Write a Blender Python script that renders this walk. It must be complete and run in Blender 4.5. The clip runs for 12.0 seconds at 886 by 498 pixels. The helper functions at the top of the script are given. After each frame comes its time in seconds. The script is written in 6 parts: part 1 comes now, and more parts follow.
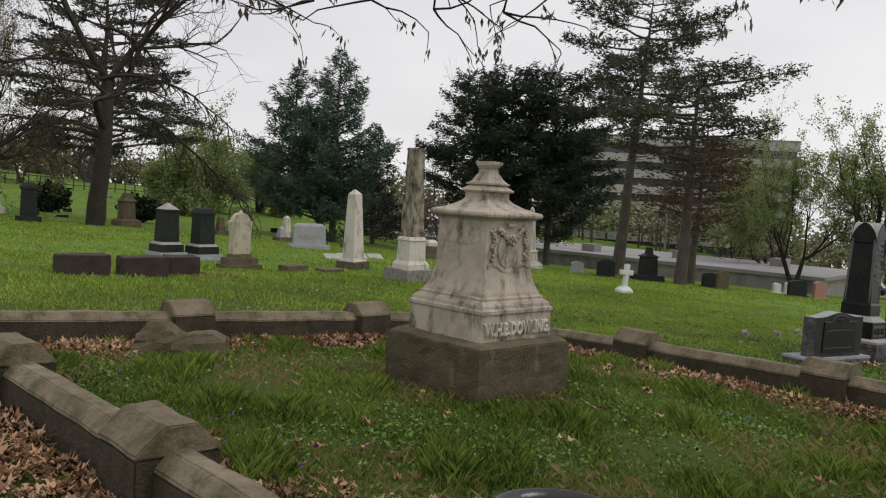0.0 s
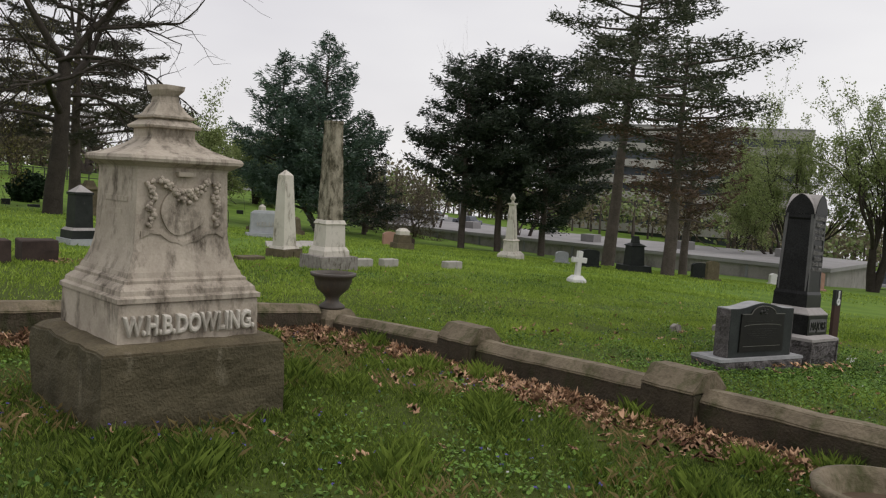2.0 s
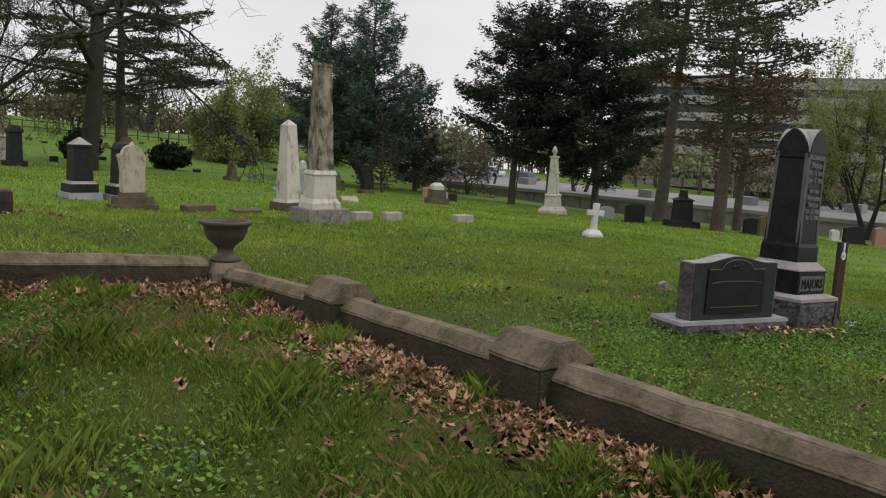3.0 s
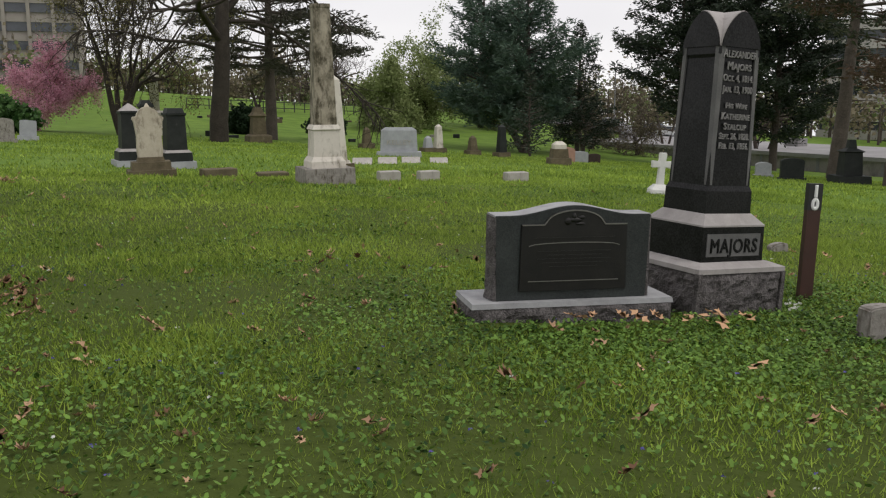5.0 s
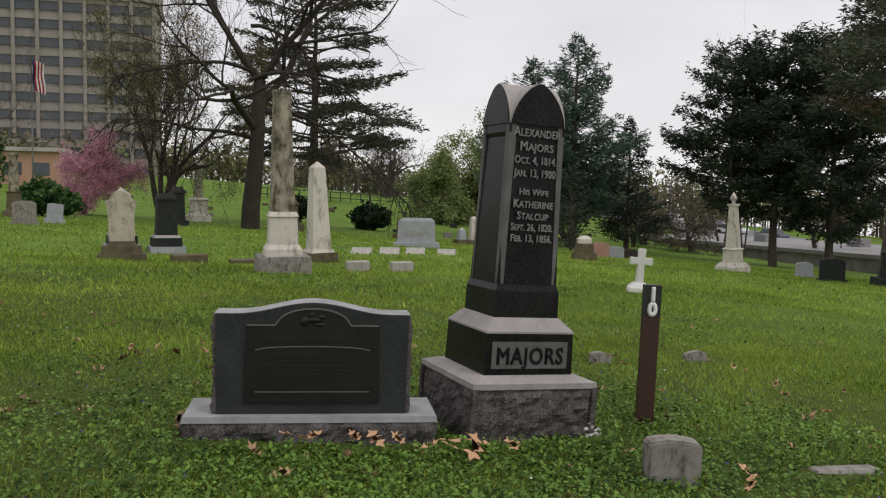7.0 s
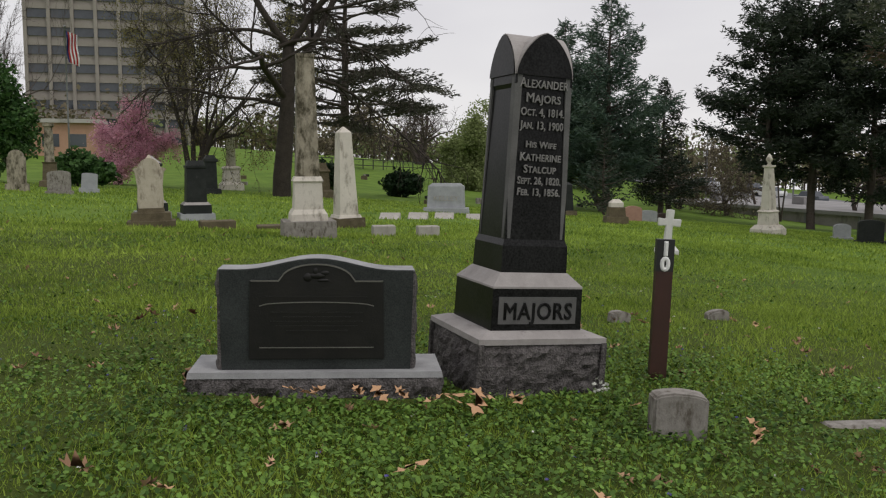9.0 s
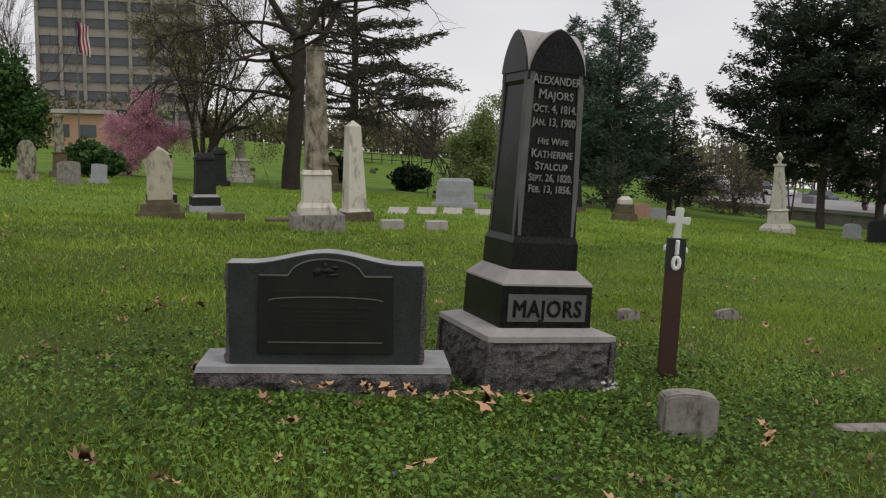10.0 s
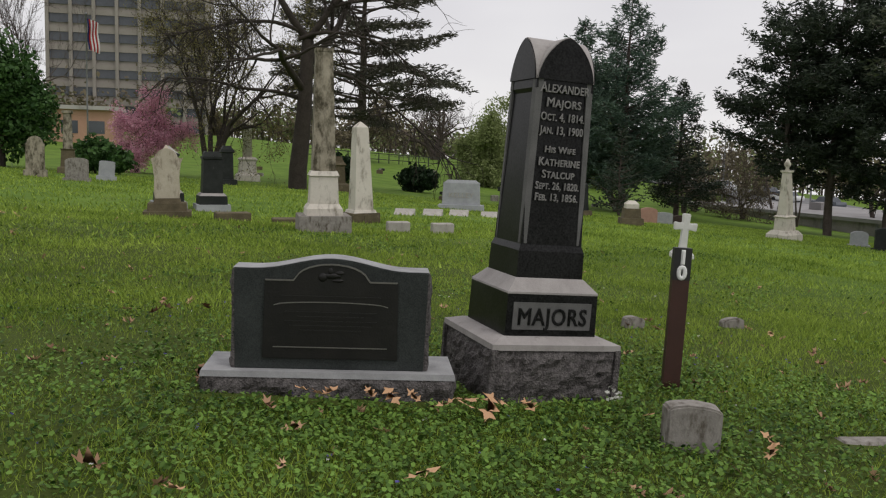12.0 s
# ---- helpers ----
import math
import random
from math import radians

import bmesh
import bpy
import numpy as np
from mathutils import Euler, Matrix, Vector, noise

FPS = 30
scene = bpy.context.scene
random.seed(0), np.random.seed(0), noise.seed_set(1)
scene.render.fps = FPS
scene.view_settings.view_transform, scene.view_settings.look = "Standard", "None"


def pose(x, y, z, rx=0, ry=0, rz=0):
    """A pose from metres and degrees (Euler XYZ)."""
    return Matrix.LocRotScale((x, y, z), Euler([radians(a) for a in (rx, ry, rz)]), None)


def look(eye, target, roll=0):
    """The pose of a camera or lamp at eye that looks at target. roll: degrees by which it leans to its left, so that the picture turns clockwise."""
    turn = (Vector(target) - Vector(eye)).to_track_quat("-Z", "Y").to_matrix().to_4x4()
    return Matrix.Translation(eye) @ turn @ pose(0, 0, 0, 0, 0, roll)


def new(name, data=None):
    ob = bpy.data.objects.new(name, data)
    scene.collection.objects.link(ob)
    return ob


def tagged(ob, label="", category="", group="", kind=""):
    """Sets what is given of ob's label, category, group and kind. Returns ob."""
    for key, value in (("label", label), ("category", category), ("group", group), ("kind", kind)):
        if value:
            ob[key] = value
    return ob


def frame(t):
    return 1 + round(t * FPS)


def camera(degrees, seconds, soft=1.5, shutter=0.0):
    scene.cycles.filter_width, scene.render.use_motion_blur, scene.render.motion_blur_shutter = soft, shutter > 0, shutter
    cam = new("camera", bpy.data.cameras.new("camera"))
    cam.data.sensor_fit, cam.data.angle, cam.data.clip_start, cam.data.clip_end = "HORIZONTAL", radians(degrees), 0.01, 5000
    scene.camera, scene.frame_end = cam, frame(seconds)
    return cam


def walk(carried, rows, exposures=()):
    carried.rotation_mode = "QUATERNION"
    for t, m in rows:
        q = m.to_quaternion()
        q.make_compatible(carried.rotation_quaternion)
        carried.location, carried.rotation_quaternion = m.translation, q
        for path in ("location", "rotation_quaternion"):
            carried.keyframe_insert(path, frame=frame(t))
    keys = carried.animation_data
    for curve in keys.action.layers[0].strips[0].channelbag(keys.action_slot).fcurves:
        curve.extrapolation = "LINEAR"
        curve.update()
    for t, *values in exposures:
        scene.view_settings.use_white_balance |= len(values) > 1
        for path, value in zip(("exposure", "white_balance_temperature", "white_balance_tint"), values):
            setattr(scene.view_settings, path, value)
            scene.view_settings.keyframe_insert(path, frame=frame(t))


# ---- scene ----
cam = camera(53.7, 12.0, soft=1.2)
PATH = [
    (0.0, -0.017, 0.028, 1.553, 86.06, -3.38, 44.23),
    (0.5, -0.027, 0.614, 1.519, 86.59, -1.76, 43.04),
    (1.0, -0.052, 1.446, 1.465, 86.65, -1.66, 42.99),
    (1.5, -0.039, 2.518, 1.37, 86.26, -2.09, 43.99),
    (1.8, 0.017, 3.207, 1.322, 85.9, -2.63, 44.88),
    (2.0, -0.008, 3.68, 1.296, 85.53, -3.19, 45.41),
    (2.5, 0.052, 4.867, 1.201, 84.27, -3.04, 47.38),
    (3.0, 0.127, 6.052, 1.113, 82.56, -2.66, 49.91),
    (3.2, 0.158, 6.561, 1.088, 82.09, -2.7, 50.65),
    (4.8, 0.159, 10.762, 0.738, 78.98, -0.7, 62.07),
    (5.0, 0.19, 11.219, 0.693, 80.18, 0.05, 62.96),
    (5.2, 0.215, 11.642, 0.662, 81.52, 0.82, 64.16),
    (5.5, 0.18, 12.189, 0.62, 83.57, 0.84, 66.05),
    (6.0, 0.214, 12.892, 0.667, 86.26, -0.28, 67.3),
    (6.5, 0.255, 13.435, 0.627, 87.33, -0.8, 66.99),
    (7.0, 0.269, 13.765, 0.626, 86.15, -0.97, 67.61),
    (7.2, 0.277, 13.892, 0.631, 85.75, -0.92, 68.39),
    (9.0, 0.282, 13.978, 0.537, 83.98, -0.23, 69.82),
    (9.5, 0.258, 13.985, 0.538, 83.38, -0.72, 69.86),
    (10.0, 0.25, 13.972, 0.544, 83.63, -0.89, 70.39),
    (10.5, 0.263, 13.964, 0.59, 83.77, -1.1, 70.28),
    (11.0, 0.273, 13.971, 0.544, 84.52, -1.13, 69.88),
    (11.5, 0.28, 13.978, 0.545, 84.58, -1.12, 69.92),
    (12.0, 0.252, 13.969, 0.586, 83.67, -1.67, 70.85),
]
walk(cam, [(t, pose(x, y, z, rx, ry, rz)) for t, x, y, z, rx, ry, rz in PATH],
     ((0.0, 0.04), (3.0, 0.08), (5.2, 0.22), (5.8, 0.2), (7.0, 0.1), (9.0, 0.0), (12.0, 0.03)))

# ---- world, sun ----
SUN_EL, SUN_AZ = radians(58), radians(50)
world = bpy.data.worlds.new("overcast_sky")
scene.world = world
world.use_nodes = True
wn, wl = world.node_tree.nodes, world.node_tree.links
wn.clear()
w_out = wn.new("ShaderNodeOutputWorld")
w_bg = wn.new("ShaderNodeBackground")
w_sky = wn.new("ShaderNodeTexSky")
w_sky.sky_type = "NISHITA"
w_sky.sun_disc = False
w_sky.sun_elevation, w_sky.sun_rotation = SUN_EL, SUN_AZ
w_sky.air_density, w_sky.dust_density = 1.0, 3.0
w_gain = wn.new("ShaderNodeMix")
w_gain.data_type, w_gain.blend_type = "RGBA", "MULTIPLY"
w_gain.inputs["Factor"].default_value = 1.0
w_gain.inputs[7].default_value = (0.08, 0.08, 0.08, 1)
w_co = wn.new("ShaderNodeTexCoord")
w_map = wn.new("ShaderNodeMapping")
w_map.inputs["Scale"].default_value = (1.0, 1.0, 3.5)
w_noise = wn.new("ShaderNodeTexNoise")
w_noise.inputs["Scale"].default_value = 1.3
w_noise.inputs["Detail"].default_value = 4.0
w_ramp = wn.new("ShaderNodeValToRGB")
w_ramp.color_ramp.elements[0].position, w_ramp.color_ramp.elements[0].color = 0.3, (0.72, 0.70, 0.735, 1)
w_ramp.color_ramp.elements[1].position, w_ramp.color_ramp.elements[1].color = 0.72, (1.0, 0.985, 0.975, 1)
w_mix = wn.new("ShaderNodeMix")
w_mix.data_type = "RGBA"
w_mix.inputs["Factor"].default_value = 0.9
wl.new(w_sky.outputs[0], w_gain.inputs[6])
wl.new(w_co.outputs["Generated"], w_map.inputs[0])
wl.new(w_map.outputs[0], w_noise.inputs["Vector"])
wl.new(w_noise.outputs["Fac"], w_ramp.inputs[0])
wl.new(w_gain.outputs[2], w_mix.inputs[6])
wl.new(w_ramp.outputs[0], w_mix.inputs[7])
wl.new(w_mix.outputs[2], w_bg.inputs[0])
w_bg.inputs[1].default_value = 1.0
wl.new(w_bg.outputs[0], w_out.inputs[0])

sun = new("sun", bpy.data.lights.new("sun", "SUN"))
sun.data.energy, sun.data.angle, sun.data.color = 0.8, radians(20), (1.0, 0.97, 0.93)
sun.matrix_basis = look((12, 10, 25), (0, 0, 0))


# ---- materials ----
def surface(name, a, b, stain=None, grain=40.0, blotch=2.5, rough=0.85, bump=0.3, metal=0.0, spread=0.5, island=0.0, objvar=0.0, stain_at=0.6, depth=0.01, through_light=0.0, gloss=None):
    """A two-scale noise surface between colours a and b with optional stains; sizes are per metre."""
    m = bpy.data.materials.new(name)
    m.use_nodes = True
    n, l = m.node_tree.nodes, m.node_tree.links
    bs = n["Principled BSDF"]
    bs.inputs["Roughness"].default_value, bs.inputs["Metallic"].default_value = rough, metal
    bs.inputs["Specular IOR Level"].default_value = gloss if gloss is not None else (0.3 if rough > 0.6 else 0.5)
    co = n.new("ShaderNodeTexCoord")
    big, fine = n.new("ShaderNodeTexNoise"), n.new("ShaderNodeTexNoise")
    big.inputs["Scale"].default_value, big.inputs["Detail"].default_value, big.inputs["Roughness"].default_value = blotch, 6, 0.65
    fine.inputs["Scale"].default_value, fine.inputs["Detail"].default_value = grain, 4
    for t in (big, fine):
        l.new(co.outputs["Object"], t.inputs["Vector"])
    s = n.new("ShaderNodeMath")
    s.operation = "MULTIPLY_ADD"
    s.inputs[1].default_value = spread
    l.new(fine.outputs["Fac"], s.inputs[0])
    half = n.new("ShaderNodeMath")
    half.operation = "MULTIPLY_ADD"
    half.inputs[1].default_value, half.inputs[2].default_value = 1.6, -0.3 - spread * 0.5
    l.new(big.outputs["Fac"], half.inputs[0])
    l.new(half.outputs[0], s.inputs[2])
    fac = s.outputs[0]
    if island or objvar:
        src = n.new("ShaderNodeNewGeometry").outputs["Random Per Island"] if island else n.new("ShaderNodeObjectInfo").outputs["Random"]
        v = n.new("ShaderNodeMath")
        v.operation = "MULTIPLY_ADD"
        v.inputs[1].default_value = island or objvar
        l.new(src, v.inputs[0])
        off = n.new("ShaderNodeMath")
        off.operation = "SUBTRACT"
        off.inputs[1].default_value = (island or objvar) * 0.5
        l.new(fac, off.inputs[0])
        l.new(off.outputs[0], v.inputs[2])
        fac = v.outputs[0]
    mix = n.new("ShaderNodeMix")
    mix.data_type = "RGBA"
    mix.inputs[6].default_value, mix.inputs[7].default_value = (*a, 1), (*b, 1)
    l.new(fac, mix.inputs["Factor"])
    col = mix.outputs[2]
    if stain:
        st = n.new("ShaderNodeTexNoise")
        st.inputs["Scale"].default_value, st.inputs["Detail"].default_value, st.inputs["Roughness"].default_value = blotch * 1.7, 8, 0.7
        mp = n.new("ShaderNodeMapping")
        mp.inputs["Location"].default_value, mp.inputs["Scale"].default_value = (7.3, 2.1, 4.4), (1, 1, 0.45)
        l.new(co.outputs["Object"], mp.inputs[0])
        l.new(mp.outputs[0], st.inputs["Vector"])
        rp = n.new("ShaderNodeValToRGB")
        rp.color_ramp.elements[0].position, rp.color_ramp.elements[1].position = stain_at - 0.09, stain_at + 0.09
        l.new(st.outputs["Fac"], rp.inputs[0])
        m2 = n.new("ShaderNodeMix")
        m2.data_type = "RGBA"
        m2.inputs[7].default_value = (*stain, 1)
        l.new(rp.outputs[0], m2.inputs["Factor"])
        l.new(col, m2.inputs[6])
        col = m2.outputs[2]
    l.new(col, bs.inputs["Base Color"])
    if bump:
        bp = n.new("ShaderNodeBump")
        bp.inputs["Strength"].default_value, bp.inputs["Distance"].default_value = bump, depth
        l.new(s.outputs[0], bp.inputs["Height"])
        l.new(bp.outputs[0], bs.inputs["Normal"])
    if through_light:
        tr, ad = n.new("ShaderNodeBsdfTranslucent"), n.new("ShaderNodeMixShader")
        l.new(col, tr.inputs[0])
        ad.inputs[0].default_value = through_light
        l.new(bs.outputs[0], ad.inputs[1])
        l.new(tr.outputs[0], ad.inputs[2])
        l.new(ad.outputs[0], n["Material Output"].inputs[0])
    return m


LIME = surface("weathered_limestone", (0.27, 0.228, 0.18), (0.57, 0.50, 0.415), (0.085, 0.068, 0.05), 60, 3.6, stain_at=0.585, bump=0.35)
LIME_DARK = surface("weathered_limestone_base", (0.055, 0.044, 0.025), (0.175, 0.143, 0.088), (0.30, 0.265, 0.20), 50, 3.5, stain_at=0.72, bump=1.0, depth=0.02)
MOTTLED = surface("lichen_stained_marble", (0.21, 0.185, 0.135), (0.44, 0.395, 0.31), (0.058, 0.05, 0.03), 50, 3.2, stain_at=0.52, bump=0.3)
MARBLE = surface("pale_marble", (0.50, 0.46, 0.40), (0.66, 0.62, 0.55), (0.19, 0.165, 0.125), 40, 2.6, stain_at=0.61, bump=0.25)
CREAM = surface("stained_cream_marble", (0.36, 0.31, 0.235), (0.58, 0.53, 0.43), (0.14, 0.11, 0.075), 45, 3.0, stain_at=0.6, bump=0.3)
WHITE = surface("white_marble", (0.55, 0.54, 0.52), (0.74, 0.73, 0.71), (0.35, 0.33, 0.3), 40, 4.0, stain_at=0.72, bump=0.15)
GREY = surface("grey_granite", (0.24, 0.245, 0.26), (0.4, 0.41, 0.43), None, 220, 3.0, rough=0.6, bump=0.1, spread=1.0)
DARKGREY = surface("dark_grey_granite", (0.009, 0.011, 0.0107), (0.047, 0.053, 0.051), None, 130, 3.0, rough=0.5, bump=0.05, spread=1.8, gloss=0.25)
BLACK = surface("polished_dark_granite", (0.001, 0.001, 0.001), (0.022, 0.022, 0.0222), None, 70, 3.0, rough=0.3, bump=0.02, spread=2.2, gloss=0.14)
ROCKFACE = surface("rock_faced_granite", (0.032, 0.029, 0.028), (0.19, 0.172, 0.168), (0.035, 0.031, 0.03), 75, 9.0, bump=0.9, depth=0.02, spread=1.3)
# Upward faces of the plaque stone: pale granite with sky light painted in.
PALER = surface("sky_lit_pale_granite", (0.21, 0.21, 0.213), (0.40, 0.40, 0.404), (0.15, 0.14, 0.14), 120, 6.0, bump=0.3, stain_at=0.7)
PALETOP = surface("hammered_granite_top", (0.24, 0.22, 0.21), (0.41, 0.385, 0.37), (0.15, 0.13, 0.12), 120, 5.0, bump=0.3, stain_at=0.68)
SLATE = surface("dark_headstone", (0.008, 0.0095, 0.009), (0.032, 0.036, 0.033), (0.1, 0.1, 0.09), 50, 3.0, rough=0.55, bump=0.15, stain_at=0.74, gloss=0.2)
REDSTONE = surface("dark_red_granite", (0.022, 0.016, 0.013), (0.075, 0.05, 0.043), None, 80, 4.0, bump=0.5)
PINKSTONE = surface("pink_granite", (0.3, 0.17, 0.13), (0.45, 0.27, 0.21), None, 80, 4.0, bump=0.3)
# Curb sides: mossy damp stone toned darker to carry the shade on upright faces.
CURB_BODY = surface("shaded_side_sandstone", (0.026, 0.020, 0.0125), (0.10, 0.08, 0.054), (0.03, 0.036, 0.010), 45, 3.0, stain_at=0.6, bump=1.0, depth=0.025)
# Monument block sides: dark limestone with their shade put into the colour.
BLOCK_BODY = surface("shaded_block_limestone", (0.036, 0.031, 0.016), (0.145, 0.122, 0.074), (0.24, 0.21, 0.15), 50, 3.5, stain_at=0.68, bump=1.0, depth=0.025)
DULLWHITE = surface("dull_white_stone", (0.27, 0.25, 0.225), (0.46, 0.435, 0.395), (0.16, 0.15, 0.13), 40, 4.0, stain_at=0.64, bump=0.2)
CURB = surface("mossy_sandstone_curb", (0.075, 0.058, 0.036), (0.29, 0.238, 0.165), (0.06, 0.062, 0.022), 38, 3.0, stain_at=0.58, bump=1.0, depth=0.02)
PANEL = surface("frosted_granite_panel", (0.075, 0.075, 0.073), (0.15, 0.147, 0.143), None, 180, 6.0, bump=0.2, spread=1.0)
FOOTSTONE = surface("stained_grey_footstone", (0.16, 0.146, 0.13), (0.35, 0.325, 0.295), (0.085, 0.07, 0.052), 90, 7.0, stain_at=0.58, bump=0.4)
BRONZE = surface("dark_bronze", (0.013, 0.013, 0.013), (0.028, 0.026, 0.024), None, 90, 5.0, rough=0.42, bump=0.25, metal=0.5)
BRONZE_EDGE = surface("worn_bronze_edge", (0.17, 0.16, 0.15), (0.25, 0.24, 0.22), None, 90, 5.0, rough=0.4, bump=0.1, metal=0.6)
LETTER = surface("frosted_granite_letter", (0.17, 0.165, 0.16), (0.29, 0.28, 0.27), None, 150, 5.0, bump=0.2)
IRON = surface("cast_iron_urn", (0.035, 0.028, 0.022), (0.09, 0.075, 0.06), (0.14, 0.09, 0.05), 60, 5.0, rough=0.6, bump=0.4, stain_at=0.66)
IRON_GLOSS = surface("wet_black_iron", (0.01, 0.01, 0.01), (0.03, 0.03, 0.03), None, 60, 5.0, rough=0.25, bump=0.2)
BROWNPAINT = surface("brown_painted_post", (0.03, 0.011, 0.007), (0.058, 0.019, 0.012), None, 30, 4.0, rough=0.5, bump=0.15)
BLACKPAINT = surface("black_number_plate", (0.008, 0.008, 0.008), (0.016, 0.016, 0.016), None, 30, 4.0, rough=0.5, bump=0.05)
WHITEPAINT = surface("white_number", (0.72, 0.72, 0.7), (0.82, 0.82, 0.8), None, 30, 4.0, rough=0.5, bump=0.05)
BARK = surface("dark_bark", (0.018, 0.014, 0.011), (0.06, 0.048, 0.039), None, 14, 2.0, bump=0.9, depth=0.04, spread=0.9)
BARK_PINE = surface("pine_bark", (0.05, 0.04, 0.034), (0.13, 0.105, 0.09), None, 12, 2.0, bump=0.9, depth=0.05, spread=0.9)
TWIG = surface("bare_twigs", (0.05, 0.038, 0.032), (0.12, 0.095, 0.085), None, 20, 2.0, bump=0.0)
SOIL = surface("leaf_mould", (0.05, 0.035, 0.022), (0.12, 0.08, 0.05), None, 40, 3.0, bump=0.6)


def foliage(name, a, b, glow=0.25, rough=0.6):
    return surface(name, a, b, None, 6, 0.35, rough=rough, bump=0.0, spread=0.25, island=0.8, through_light=glow, gloss=0.12)


SPRUCE = foliage("blue_spruce_needles", (0.036, 0.068, 0.05), (0.145, 0.20, 0.15), 0.2)
YEW = foliage("dark_conifer_needles", (0.020, 0.031, 0.022), (0.068, 0.085, 0.058), 0.15)
PINE = foliage("pine_needles", (0.032, 0.044, 0.028), (0.11, 0.118, 0.076), 0.2)
CEDAR = foliage("greyed_pine_needles", (0.045, 0.048, 0.038), (0.13, 0.125, 0.095), 0.2)
PINE_BROWN = foliage("browned_pine_needles", (0.06, 0.042, 0.03), (0.16, 0.105, 0.075), 0.2)
SPRING = foliage("fresh_spring_leaves", (0.14, 0.18, 0.06), (0.32, 0.37, 0.16), 0.35)
BUDS = foliage("olive_buds", (0.11, 0.10, 0.035), (0.22, 0.2, 0.08), 0.3)
EVERGREEN = foliage("broadleaf_evergreen", (0.022, 0.06, 0.016), (0.09, 0.17, 0.05), 0.2, 0.45)
HEDGE = foliage("clipped_dark_shrub", (0.01, 0.022, 0.01), (0.03, 0.055, 0.025), 0.1)
PINKFLOWER = foliage("pink_blossom", (0.46, 0.20, 0.28), (0.76, 0.46, 0.54), 0.35)
HAZEWOOD = foliage("far_wood", (0.11, 0.09, 0.065), (0.22, 0.19, 0.12), 0.2)
HAZEGREEN = foliage("far_spring_wood", (0.12, 0.16, 0.06), (0.25, 0.29, 0.13), 0.2)
GRASS = foliage("grass_blades", (0.032, 0.062, 0.010), (0.27, 0.36, 0.068), 0.25, 0.6)
GRASS_LAWN = foliage("lawn_blades", (0.084, 0.145, 0.017), (0.39, 0.51, 0.086), 0.3, 0.6)
DRYGRASS = foliage("dry_grass", (0.2, 0.15, 0.06), (0.36, 0.28, 0.13), 0.3)
CLOVER = foliage("ground_ivy_leaves", (0.014, 0.040, 0.007), (0.185, 0.315, 0.058), 0.15, 0.55)
OAKLEAF = foliage("dead_oak_leaves", (0.10, 0.045, 0.026), (0.66, 0.42, 0.26), 0.12, 0.7)
VIOLET = foliage("violet_petals", (0.09, 0.08, 0.3), (0.2, 0.17, 0.5), 0.3)
PETAL = foliage("white_petals", (0.6, 0.6, 0.55), (0.8, 0.8, 0.75), 0.3)
CATKIN = foliage("hanging_catkins", (0.06, 0.05, 0.04), (0.16, 0.13, 0.1), 0.2)


def ground_material():
    """Lawn seen from afar, and the dark thatch and soil between the blades near the path."""
    m = surface("lawn_ground", (0.055, 0.11, 0.015), (0.165, 0.25, 0.042), (0.11, 0.12, 0.035), 30, 0.5, bump=0.6, depth=0.03, stain_at=0.66, rough=0.95, gloss=0.1)
    n, l = m.node_tree.nodes, m.node_tree.links
    bs = n["Principled BSDF"]
    lawn = bs.inputs["Base Color"].links[0].from_socket
    geo, dist, fade, mix = n.new("ShaderNodeNewGeometry"), n.new("ShaderNodeVectorMath"), n.new("ShaderNodeMapRange"), n.new("ShaderNodeMix")
    dist.operation = "DISTANCE"
    dist.inputs[1].default_value = (-5, 11, -0.5)
    l.new(geo.outputs["Position"], dist.inputs[0])
    fade.inputs[1].default_value, fade.inputs[2].default_value = 9.0, 22.0
    l.new(dist.outputs["Value"], fade.inputs[0])
    mix.data_type = "RGBA"
    mix.inputs[6].default_value = (0.055, 0.075, 0.015, 1)
    l.new(fade.outputs[0], mix.inputs["Factor"])
    l.new(lawn, mix.inputs[7])
    l.new(mix.outputs[2], bs.inputs["Base Color"])
    return m


LAWN = ground_material()
CONCRETE = surface("pale_concrete", (0.36, 0.34, 0.32), (0.5, 0.48, 0.45), (0.26, 0.24, 0.22), 8, 0.4, bump=0.2)
WALLGREY = surface("stained_grey_wall", (0.20, 0.185, 0.175), (0.34, 0.32, 0.30), (0.14, 0.13, 0.12), 8, 0.5, bump=0.2)
CONCRETE_TAN = surface("tan_concrete", (0.24, 0.215, 0.19), (0.34, 0.31, 0.28), None, 4, 0.2, bump=0.1)
FRESHLEAF = foliage("tan_oak_leaves", (0.42, 0.22, 0.11), (0.72, 0.46, 0.28), 0.15, 0.7)
ROOFGREY = surface("gravel_roof", (0.2, 0.19, 0.19), (0.34, 0.33, 0.33), None, 6, 0.3, bump=0.2)
ASPHALT = surface("asphalt", (0.1, 0.1, 0.105), (0.2, 0.2, 0.205), None, 8, 0.4, bump=0.2)
GLASS = surface("dark_window_glass", (0.04, 0.045, 0.055), (0.09, 0.1, 0.12), None, 2, 0.2, rough=0.12, bump=0.0)
BRICK = surface("orange_brick", (0.38, 0.22, 0.15), (0.5, 0.31, 0.22), None, 6, 0.5, bump=0.2)
FLAGRED = surface("flag_red", (0.4, 0.03, 0.03), (0.5, 0.05, 0.05), None, 20, 3.0, bump=0.0)
FLAGWHITE = surface("flag_white", (0.7, 0.7, 0.7), (0.8, 0.8, 0.8), None, 20, 3.0, bump=0.0)
FLAGBLUE = surface("flag_blue", (0.02, 0.03, 0.12), (0.04, 0.05, 0.18), None, 20, 3.0, bump=0.0)
